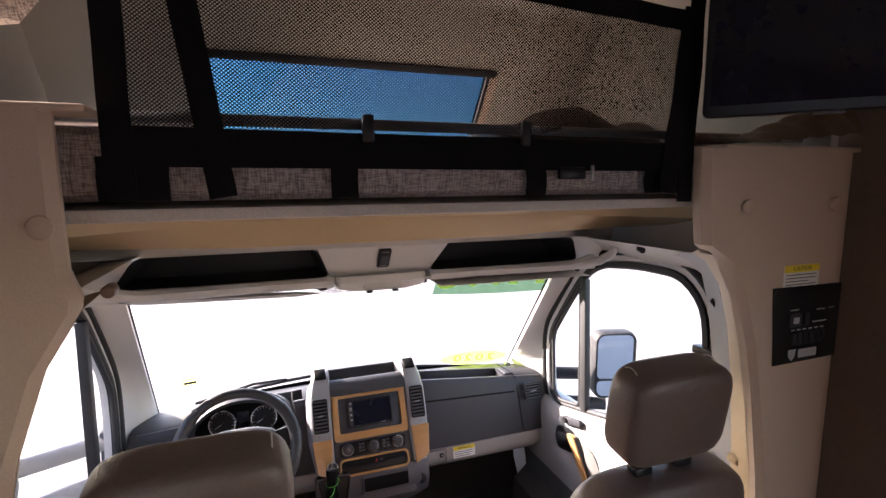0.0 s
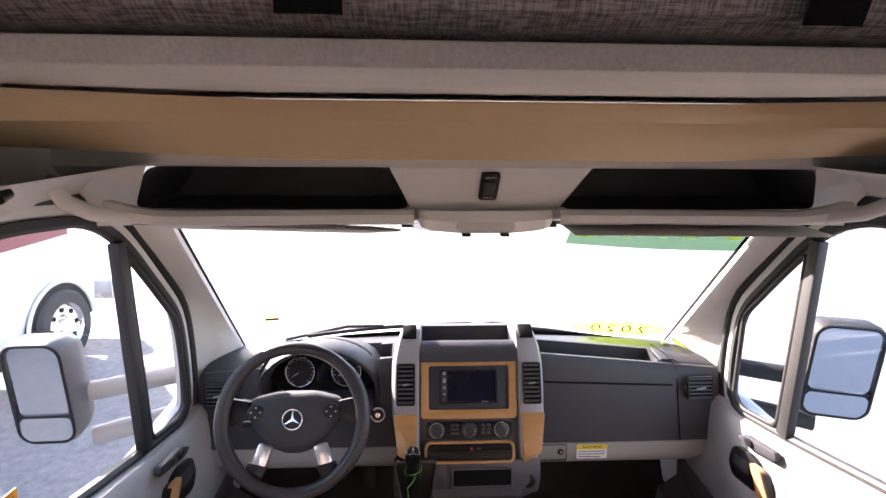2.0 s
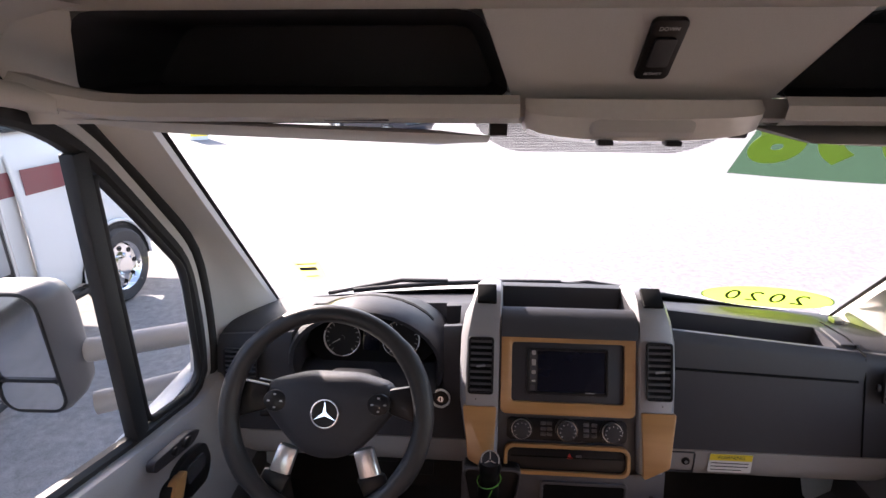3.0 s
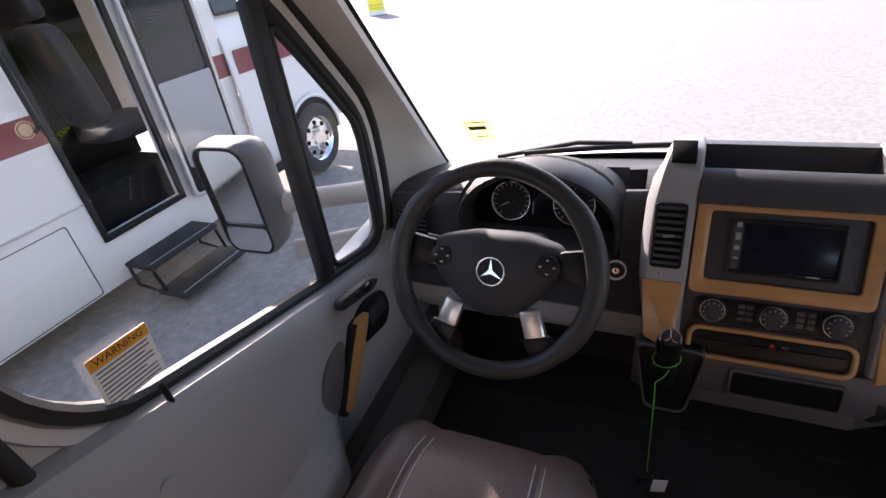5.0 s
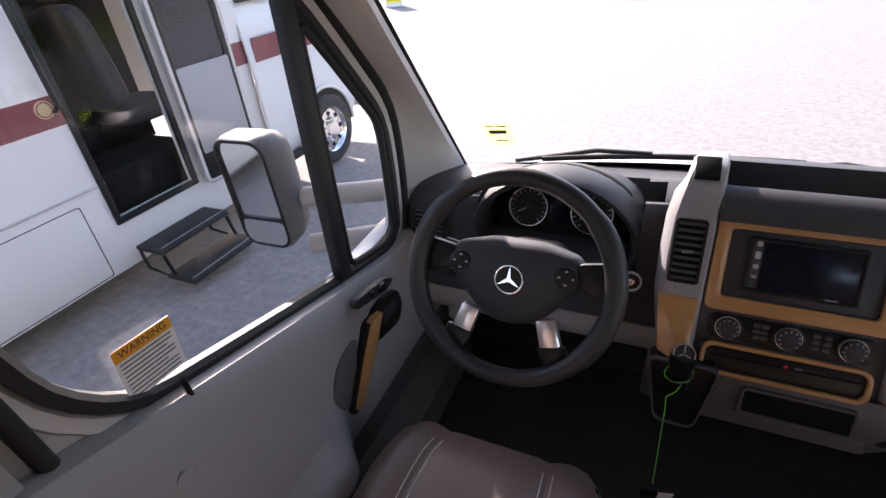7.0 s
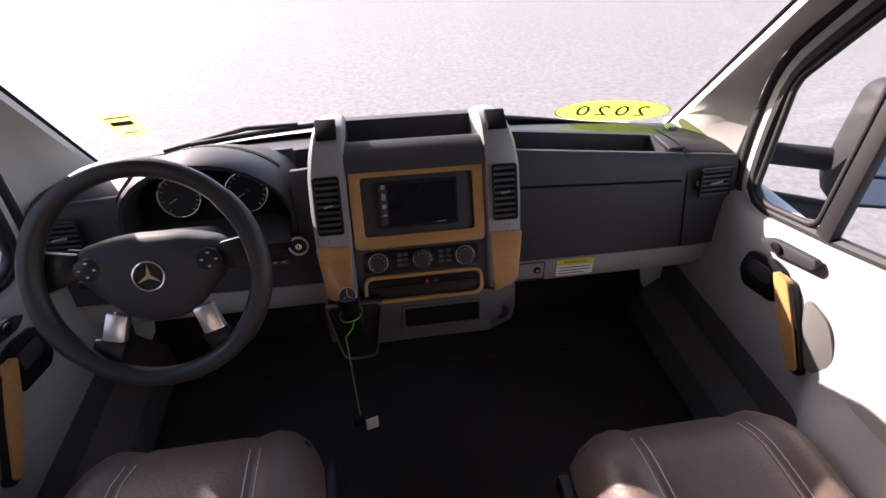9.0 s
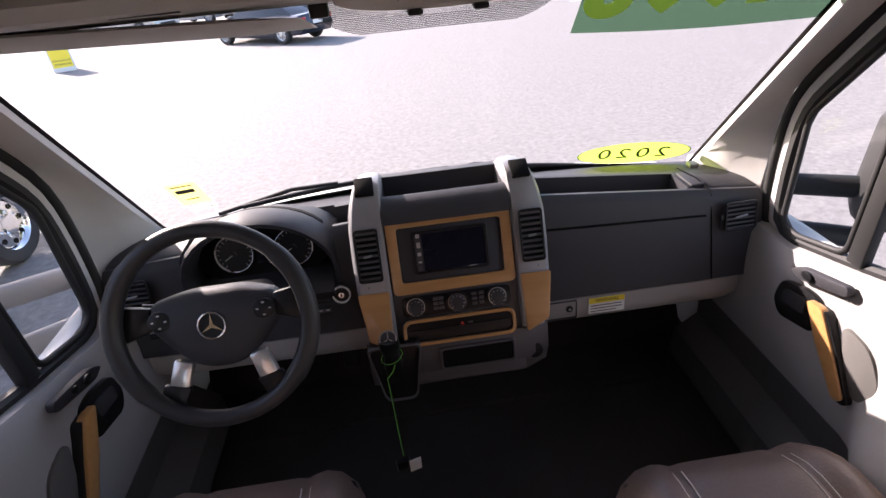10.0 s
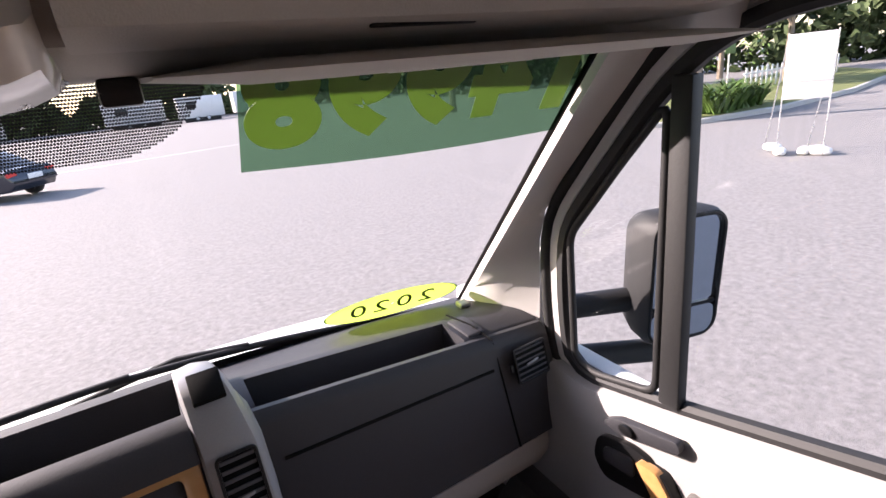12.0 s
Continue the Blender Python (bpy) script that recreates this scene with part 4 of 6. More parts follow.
# wooden surround, radio
parts.append(ring("wood_surround", rrect(0, v(0.737), 0.302, 0.184, 0.014), rrect(0, v(0.740), 0.252, 0.134, 0.008), MC, -0.004, 0.012, M_WOOD, 0.003))
parts.append(plate("radio_bezel", rrect(0, v(0.740), 0.252, 0.134, 0.006), MC, -0.004, 0.004, M_DASH, 0.001))
parts.append(ring("radio_frame", rrect(0, v(0.742), 0.184, 0.106, 0.005), rrect(0, v(0.742), 0.172, 0.092, 0.004), MC, 0.003, 0.009, M_BLACK))
parts.append(plate("radio_screen", rrect(0.008, v(0.743), 0.150, 0.092, 0.002), MC, 0.003, 0.006, M_SCREEN, 0))
parts.append(plate("radio_buttons", rrect(-0.077, v(0.748), 0.014, 0.070, 0.003), MC, 0.003, 0.0065, M_DASH2, 0))
for y0, y1 in ((0.785, 0.014), (0.765, 0.02), (0.745, 0.012), (0.727, 0.006)):
    parts.append(plate("radio_key", rrect(-0.0765, v(y0) - 0.006, 0.009, y1 * 0.7, 0.002), MC, 0.0065, 0.009, M_ALU, 0))
parts.append(plate("radio_key", rrect(-0.078, v(0.708), 0.010, 0.012, 0.002), MC, 0.0065, 0.008, M_DASH2, 0))
parts.append(box("maker_bar", (0.05, v(0.7005), 0.0095), (0.02, 0.0025, 0.0006), M_LIGHTINK, 0, mtx=MC))
# heater controls
parts.append(plate("heater_panel", rrect(0, v(0.622), 0.270, 0.050, 0.012), MC, -0.002, 0.003, M_BLACK))
for k, x in enumerate((-0.102, 0.0, 0.100)):
    parts.append(plate("heater_ring", disc(x, v(0.623), 0.026), MC, 0.003, 0.008, M_BLACK))
    parts.append(ring("heater_trim", disc(x, v(0.623), 0.0225), disc(x, v(0.623), 0.0205), MC, 0.008, 0.012, M_ALU, 0))
    parts.append(plate("heater_knob", disc(x, v(0.623), 0.0205), MC, 0.008, 0.020, M_DASH, 0.003))
    for j in range(9):
        a = radians(-40 + 260 * j / 8)
        parts.append(box("heater_tick", (x + 0.0165 * math.cos(a), v(0.623) + 0.0165 * math.sin(a), 0.0203), (0.003, 0.0015, 0.0008), M_LIGHTINK, 0, (0, 0, math.degrees(a)), MC))
for x in (-0.052, -0.038, 0.044, 0.062):
    for dz in (-0.010, 0.002, 0.014):
        parts.append(box("heater_key", (x, v(0.622 + dz * 0.9), 0.004), (0.012, 0.008, 0.003), M_DASH2, 0.001, mtx=MC))
# tray with wooden rim, hazard switch
parts.append(ring("tray_rim", rrect(0, v(0.563), 0.282, 0.068, 0.022), rrect(0, v(0.563), 0.264, 0.050, 0.015), MC, -0.002, 0.014, M_WOOD, 0.003))
parts.append(plate("tray_face", rrect(0, v(0.563), 0.264, 0.050, 0.015), MC, -0.002, 0.006, M_BLACK))
parts.append(box("tray_split", (0, v(0.568), 0.007), (0.25, 0.002, 0.003), M_VOID, 0, mtx=MC))
parts.append(plate("hazard_mark", [(0.001, v(0.566)), (0.013, v(0.566)), (0.007, v(0.577))], MC, 0.006, 0.0075, M_RED, 0))
parts.append(plate("key_mark", rrect(0.028, v(0.571), 0.012, 0.006, 0.002), MC, 0.006, 0.0075, M_DASH2, 0))
# lower console
rows = []
for x, e in ((-0.235, 0.02), (-0.16, 0.0), (0.16, 0.0), (0.225, 0.03)):
    rows.append([(x, y + e, z) for y, z in ((1.975, 0.545), (1.962, 0.52), (1.95, 0.47), (1.965, 0.41), (2.02, 0.36), (2.12, 0.33), (2.40, 0.32))])
parts.append(loft("console_lower", rows, M_DASH2, bevel=0.004))
ME = basis((0.037, 1.957, 0.498), (1, 0, 0), (0, 0.25, 1))
# no real opening: a near-black plate paints the slot's shaded inside
parts.append(plate("slot_shade", rrect(0, 0, 0.178, 0.050, 0.006), ME, -0.002, 0.003, M_VOID, 0))
parts.append(ring("slot_rim", rrect(0, 0, 0.190, 0.062, 0.008), rrect(0, 0, 0.178, 0.050, 0.006), ME, -0.002, 0.007, M_DASH2))
parts.append(plate("socket_cover", disc(0.185, 0.0, 0.022), basis((0.0, 1.975, 0.47), (1, 0, 0), (0, 0.2, 1)), -0.02, 0.012, M_BLACK, 0.003))
for s in (-1, 1):
    parts.append(box("console_side", (s * 0.19, 2.22, 0.47), (0.05, 0.36, 0.20), M_DASH2, 0.008))
# passenger side label lock
MG = basis((0.30, 2.118, 0.455), (1, 0, 0), (0, 0.1, 1))
parts.append(ring("drawer_seam", rrect(0, 0, 0.10, 0.058, 0.004), rrect(0, 0, 0.098, 0.056, 0.004), MG, -0.004, 0.003, M_DASH2, 0))
parts.append(plate("drawer_lock", disc(0.028, 0.004, 0.010), MG, 0, 0.005, M_BLACK))
parts.append(plate("drawer_keyhole", disc(0.028, 0.004, 0.004, 10), MG, 0.005, 0.0065, M_ALU, 0))

# instrument hood and gauges
HX, HZ = -0.490, 0.665


def arch(rx, rz, y, n=20, lo=-0.12):
    return [(HX + rx * math.cos(math.pi * (lo + (1 - 2 * lo) * k / n)), y, HZ + rz * math.sin(math.pi * (lo + (1 - 2 * lo) * k / n))) for k in range(n + 1)]


parts.append(loft("instrument_hood", [arch(0.178, 0.135, 2.255), arch(0.185, 0.142, 2.19), arch(0.190, 0.152, 2.168), arch(0.200, 0.164, 2.165), arch(0.207, 0.170, 2.18), arch(0.208, 0.163, 2.25), arch(0.205, 0.12, 2.36), arch(0.20, 0.07, 2.45)], M_DASH))
MI = basis((HX, 2.235, 0.700), (1, 0, 0), (0, 0.32, 1))
parts.append(plate("instrument_face", [(x * 1.0, y) for x, y in [(0.185 * math.cos(a), 0.02 + 0.105 * math.sin(a)) for a in [2 * math.pi * k / 28 for k in range(28)]]], MI, -0.03, -0.006, M_VOID, 0))
parts.append(box("instrument_sill", (HX, 2.19, 0.612), (0.37, 0.11, 0.05), M_DASH, 0.012, (14, 0, 0)))
for gx in (-0.075, 0.083):
    parts.append(plate("gauge_dial", disc(gx, 0.010, 0.048), MI, -0.006, -0.002, M_BLACK, 0))
    parts.append(ring("gauge_ring", disc(gx, 0.010, 0.051), disc(gx, 0.010, 0.048), MI, -0.006, 0.004, M_ALU, 0.001))
    for j in range(17):
        a = radians(-50 + 280 * j / 16)
        parts.append(box("gauge_tick", (gx + 0.042 * math.cos(a), 0.010 + 0.042 * math.sin(a), -0.0015), (0.008 if j % 2 == 0 else 0.004, 0.0016, 0.001), M_LIGHTINK, 0, (0, 0, math.degrees(a)), MI))
    parts.append(box("gauge_needle", (gx - 0.012, 0.003, -0.0005), (0.036, 0.0022, 0.001), M_LIGHTINK, 0, (0, 0, 30), MI))
    parts.append(plate("needle_hub", disc(gx, 0.010, 0.006, 12), MI, -0.002, 0.002, M_BLACK, 0))
parts.append(plate("display", rrect(0.003, 0.012, 0.045, 0.07, 0.003), MI, -0.006, -0.003, M_SCREEN, 0))
# ignition lock, light switches
MS = basis((-0.294, 2.144, 0.60), (1, 0, 0), (0, 0.27, 1))
parts.append(ring("ignition_ring", disc(0, 0, 0.0245), disc(0, 0, 0.0205), MS, 0, 0.008, M_PAPER, 0.001))
parts.append(plate("ignition_lock", disc(0, 0, 0.0195), MS, -0.004, 0.003, M_BLACK, 0))
parts.append(plate("ignition_key_slot", disc(0, 0, 0.008, 14), MS, 0.003, 0.009, M_ALU, 0))
parts.append(plate("ignition_slit", rrect(0, 0, 0.003, 0.009, 0.001, 2), MS, 0.009, 0.0095, M_VOID, 0))
for dz in (0.0, -0.036):
    parts.append(box("dash_key", (-0.052, dz - 0.004, 0.002), (0.040, 0.014, 0.006), M_DASH2, 0.002, mtx=MS))
    for q in (-0.010, 0.010):
        parts.append(box("key_mark", (-0.052 + q, dz - 0.002, 0.0053), (0.010, 0.004, 0.0006), M_LIGHTINK, 0, mtx=MS))
parts.append(plate("light_knob", disc(-0.78, 0.585, 0.02), basis((0, 2.155, 0), (1, 0, 0), (0, 0, 1)), -0.01, 0.016, M_BLACK, 0.003))
thing("dashboard", (0, 2.2, 0.3), parts, "dark grey dashboard with wooden centre trim and silver vent columns", "dashboard")
caution("warning_label", basis((0.437, 2.1165, 0.458), (1, 0.0, 0), (0, 0.12, 1)), 0.106, 0.052, 0.018, M_YELLOW, "WARNING", 3, "white and yellow warning label under the glovebox")
caution("warning_label", basis((-0.899, 1.430, 0.866), (0, 1, -0.1), (0, 0.1, 1)), 0.094, 0.088, 0.020, M_ORANGE, "WARNING", 9, "white and orange warning sticker on the driver's window")

# ---------- gear lever ----------
rws = []
for y, z, r in ((1.965, 0.455, 0.030), (1.958, 0.50, 0.026), (1.945, 0.54, 0.020), (1.935, 0.565, 0.020), (1.932, 0.58, 0.023), (1.928, 0.60, 0.025), (1.926, 0.615, 0.022)):
    rws.append([(-0.174 + r * math.cos(a), y + r * 0.9 * math.sin(a), z) for a in [2 * math.pi * k / 16 for k in range(16)]])
MK = basis((-0.174, 1.925, 0.6155), (1, 0, 0), (0, 0.75, 0.66))
parts = [loft("lever", rws, M_BLACK, closed=True, caps=True),
         plate("knob_top", disc(0, 0, 0.021), MK, -0.004, 0.003, M_DASH), ring("knob_ring", disc(0, 0, 0.0205), disc(0, 0, 0.0175), MK, 0.003, 0.0045, M_ALU, 0)]
for k in range(3):
    a = 90 + 120 * k
    parts.append(box("knob_mark", (0.009 * math.cos(radians(a)), 0.009 * math.sin(radians(a)), 0.0038), (0.015, 0.003, 0.001), M_ALU, 0, (0, 0, a), MK))
o = rounded([Vector(q) for q in ((-0.235, 0.075, 0), (-0.10, 0.075, 0), (-0.125, -0.085, 0), (-0.205, -0.085, 0))], 0.02)
MH = basis((0, 1.958, 0.485), (1, 0, 0), (0, 0.18, 1))
parts.append(plate("gate", [(q.x, q.y) for q in o], MH, -0.03, 0.012, M_BLACK, 0.004))
parts.append(ring("gate_rim", [(q.x, q.y) for q in o], [((q.x + 0.168) * 0.92 - 0.168, q.y * 0.94) for q in o], MH, 0.0, 0.018, M_DASH2, 0.003))
thing("gear_lever", (-0.174, 1.95, 0.40), parts, "black automatic gear lever on the console", "gear lever")
pts = [(-0.168, 1.912, 0.545), (-0.175, 1.905, 0.53), (-0.19, 1.90, 0.515), (-0.188, 1.89, 0.49), (-0.186, 1.875, 0.42), (-0.184, 1.86, 0.35), (-0.182, 1.85, 0.29)]
parts = [tube("cord", pts, 0.0011, M_GREENCORD), tube("cord_loop", [(-0.174 + 0.026 * math.cos(a), 1.937 + 0.026 * math.sin(a), 0.55 + 0.006 * math.cos(a)) for a in [2 * math.pi * k / 14 for k in range(14)]], 0.0010, M_GREENCORD, True),
         box("key", (-0.186, 1.845, 0.262), (0.034, 0.014, 0.05), M_BLACK, 0.005, (10, 0, 12)), box("paper_tag", (-0.155, 1.84, 0.262), (0.030, 0.002, 0.055), M_PAPER, 0, (8, 0, 14))]
thing("hanging_key", (-0.18, 1.85, 0.24), parts, "black key and paper tag hanging on green cord", "key")

# ---------- steering wheel ----------
MW = basis((-0.486, 1.83, 0.80), (1, 0, 0), (0, math.sin(radians(27)), math.cos(radians(27))))
parts = []
rws = []
for k in range(64):
    a = 2 * math.pi * k / 64
    grip = 0.0025 * (abs(math.cos(a)) > 0.75)
    rws.append([MW @ Vector(((0.183 + (0.0165 + grip) * math.cos(b)) * math.cos(a), (0.183 + (0.0165 + grip) * math.cos(b)) * math.sin(a), (0.0155 + grip) * math.sin(b) + 0.0)) for b in [2 * math.pi * j / 14 for j in range(14)]])
rws.append(rws[0])
parts.append(loft("rim", rws, M_WHEELL, closed=True))
pad = [(-0.112, 0.052), (-0.05, 0.068), (0.05, 0.068), (0.112, 0.052), (0.128, 0.03), (0.125, 0.002), (0.095, -0.035), (0.055, -0.075), (0.02, -0.088), (-0.02, -0.088), (-0.055, -0.075), (-0.095, -0.035), (-0.125, 0.002), (-0.128, 0.03)]
pad = [(q.x, q.y) for q in rounded([Vector((a, b, 0)) for a, b in pad], 0.02, 3)]
lev = [(1.0, -0.045), (1.02, -0.015), (0.99, -0.004), (0.93, 0.004), (0.75, 0.012), (0.45, 0.017), (0.15, 0.019)]
rws = [[MW @ Vector((x * k_, y * k_, z_ - 0.018)) for x, y in pad] for k_, z_ in lev]
parts.append(loft("airbag_cover", rws, M_DASH, closed=True, caps=True))
for s in (-1, 1):
    parts.append(plate("side_spoke", [(s * 0.115, 0.045), (s * 0.172, 0.055), (s * 0.178, -0.02), (s * 0.115, 0.0)], MW, -0.03, -0.012, M_BLACK, 0.006))
    parts.append(plate("silver_spoke", [(s * 0.052, -0.070), (s * 0.088, -0.060), (s * 0.108, -0.118), (s * 0.072, -0.136)], MW, -0.03, -0.010, M_ALU, 0.006))
    parts.append(plate("lower_spoke", [(s * 0.062, -0.118), (s * 0.112, -0.105), (s * 0.125, -0.135), (s * 0.085, -0.165)], MW, -0.022, -0.008, M_BLACK, 0.004))
    parts.append(plate("button_pad", disc(s * 0.098, 0.018, 0.022, 24, 0.020), MW, -0.02, -0.0035, M_BLACK, 0.002))
    for dx, dy in ((0, 0.012), (0, -0.012), (-0.012, 0), (0.012, 0)):
        parts.append(box("button_mark", (s * 0.098 + dx, 0.018 + dy, -0.003), (0.005, 0.003, 0.0008), M_LIGHTINK, 0, mtx=MW))
parts.append(plate("emblem_ground", disc(0, 0, 0.0265), MW, -0.004, 0.0018, M_BLACK, 0))
parts.append(ring("emblem_ring", disc(0, 0, 0.027, 32), disc(0, 0, 0.0235, 32), MW, -0.002, 0.005, M_CHROME, 0.001))
for k in range(3):
    a = radians(90 + 120 * k)
    tip, l_, r_ = (0.024 * math.cos(a), 0.024 * math.sin(a)), (0.004 * math.cos(a + 1.05), 0.004 * math.sin(a + 1.05)), (0.004 * math.cos(a - 1.05), 0.004 * math.sin(a - 1.05))
    parts.append(plate("emblem_arm", [tip, l_, (0, 0), r_], MW, 0.0018, 0.0045, M_CHROME, 0))
parts.append(plate("column_cover", rrect(0, -0.005, 0.13, 0.11, 0.03), MW, -0.24, -0.05, M_BLACK, 0.01))
parts.append(tube("stalk", [MW @ Vector(q) for q in ((-0.05, 0.02, -0.08), (-0.11, 0.032, -0.07), (-0.155, 0.04, -0.065))], 0.009, M_BLACK))
parts.append(tube("stalk", [MW @ Vector(q) for q in ((-0.05, -0.02, -0.08), (-0.11, -0.02, -0.075), (-0.15, -0.02, -0.07))], 0.008, M_BLACK))
thing("steering_wheel", (-0.486, 2.0, 0.7), parts, "black leather steering wheel with two silver spokes", "steering wheel")

# pedals
for x, w in ((-0.50, 0.09), (-0.36, 0.05)):
    pr = [box("pedal_pad", (x, 2.40, 0.17), (w, 0.02, 0.06 if w > 0.06 else 0.13), M_RUBBER, 0.006, (-35, 0, 0)), tube("pedal_arm", [(x, 2.41, 0.18), (x, 2.50, 0.30), (x, 2.56, 0.42)], 0.009, M_BLACK)]
    thing("pedal", (x, 2.42, 0.12), pr, "black rubber-faced pedal under the dashboard", "pedal", "pedals")


# ---------- seats ----------
def pillow(name, c, size, m, rot=(0, 0, 0), e1=0.35, crown=0.0, n=20):
    """A padded block with soft edges."""
    t = pose(*c, *rot)
    pw = lambda a, e: math.copysign(abs(a) ** e, a)
    rws = []
    for i in range(n + 1):
        u = -math.pi / 2 + math.pi * i / n
        row = []
        for j in range(2 * n):
            w = -math.pi + math.pi * j / n
            x, y, z = pw(math.cos(u), e1) * pw(math.cos(w), e1), pw(math.cos(u), e1) * pw(math.sin(w), e1), pw(math.sin(u), e1)
            row.append(t @ Vector((x * size[0] / 2, y * size[1] / 2, z * size[2] / 2 + crown * (1 - x * x) * (1 - y * y) * (z > 0))))
        rws.append(row)
    return loft(name, rws, m, closed=True)


def cab_seat(cx, front, back, top, width=0.49):
    parts = []
    ln = front - back + 0.08
    cy = front - ln / 2
    # cushion: side bolsters and centre
    rws = []
    for k in range(17):
        t = k / 16
        y = lerp(back - 0.02, front, t)
        fr_ = max(0, (t - 0.75) / 0.25)
        w = 0.245 * (1 - 0.10 * fr_ ** 3)
        z0 = 0.462 - 0.055 * fr_ ** 2.6
        sec = []
        for j in range(21):
            u = -1 + 2 * j / 20
            edge = max(0, abs(u) - 0.72) / 0.28
            bol = 0.012 * math.exp(-((abs(u) - 0.72) / 0.14) ** 2)
            seam = -0.007 * math.exp(-((abs(u) - 0.50) / 0.022) ** 2)
            sec.append((cx + w * (u if edge == 0 else math.copysign(0.72 + 0.28 * math.sin(edge * math.pi / 2), u)), y, z0 + bol + seam - 0.10 * (1 - math.cos(edge * math.pi / 2)) - 0.02 * edge ** 4))
        rws.append(sec)
    low = [(x, front - 0.01, 0.28) for x, y, z in rws[-1]]
    rws.append(low)
    parts.append(loft("seat_cushion", rws, M_LEATHER))
    parts.append(box("cushion_base", (cx, cy, 0.33), (0.44, ln - 0.02, 0.14), M_BLACK, 0.02))
    for u in (-0.50, 0.50):
        for o in (-0.028, 0.028):
            sp = [(r[j][0] + o * 0.35, r[j][1], r[j][2] + 0.004) for r in rws[4:-2] for j in ((5,) if u < 0 else (15,))]
            parts.append(tube("stitching", sp, 0.0013, M_THREAD))
    ins = [[(cx + 0.115 * u, y, 0.4585) for u in (-1, -0.5, 0, 0.5, 1)] for y in (back + 0.06, back + 0.16, back + 0.25)]
    parts.append(loft("cushion_inset", ins, M_SUEDE))
    # backrest
    parts.append(pillow("backrest", (cx, back - 0.055, (top - 0.285 + 0.43) / 2), (width, 0.15, top - 0.285 - 0.40), M_LEATHER, (9, 0, 0), 0.4))
    parts.append(pillow("headrest", (cx, back - 0.10, top - 0.118), (0.29, 0.125, 0.235), M_LEATHER, (8, 0, 0), 0.42))
    for o in (-0.115, 0.115):
        loop = []
        for k in range(13):
            a = math.pi * (k / 12)
            loop.append((cx + o, back - 0.10 - 0.060 * math.cos(a) * 0.92 - 0.0, top - 0.115 + 0.112 * math.sin(a)))
        parts.append(tube("stitching", loop, 0.0014, M_THREAD))
    for o in (-0.06, 0.06):
        parts.append(tube("headrest_post", [(cx + o, back - 0.09, top - 0.22), (cx + o, back - 0.085, top - 0.31)], 0.007, M_CHROME))
        parts.append(box("post_guide", (cx + o, back - 0.085, top - 0.268), (0.05, 0.035, 0.022), M_BLACK, 0.005))
    parts.append(box("pedestal", (cx, cy - 0.02, 0.14), (0.38, 0.40, 0.28), M_BLACK, 0.015))
    parts.append(box("slide_rail", (cx - 0.25 if cx > 0 else cx + 0.25, front - 0.18, 0.30), (0.03, 0.30, 0.05), M_BLACK, 0.006))
    if cx > 0:
        parts.append(pillow("armrest", (cx - math.copysign(0.275, cx), back + 0.05, 0.66), (0.055, 0.28, 0.07), M_LEATHER, (6, 0, 0), 0.5))
    return thing("cab_seat", (cx, cy, 0), parts, "brown leather cab seat with light stitching and headrest", "seat", "cab seats")


cab_seat(-0.495, 1.752, 1.05, 1.285, 0.41)
cab_seat(0.497, 1.645, 1.12, 1.265)

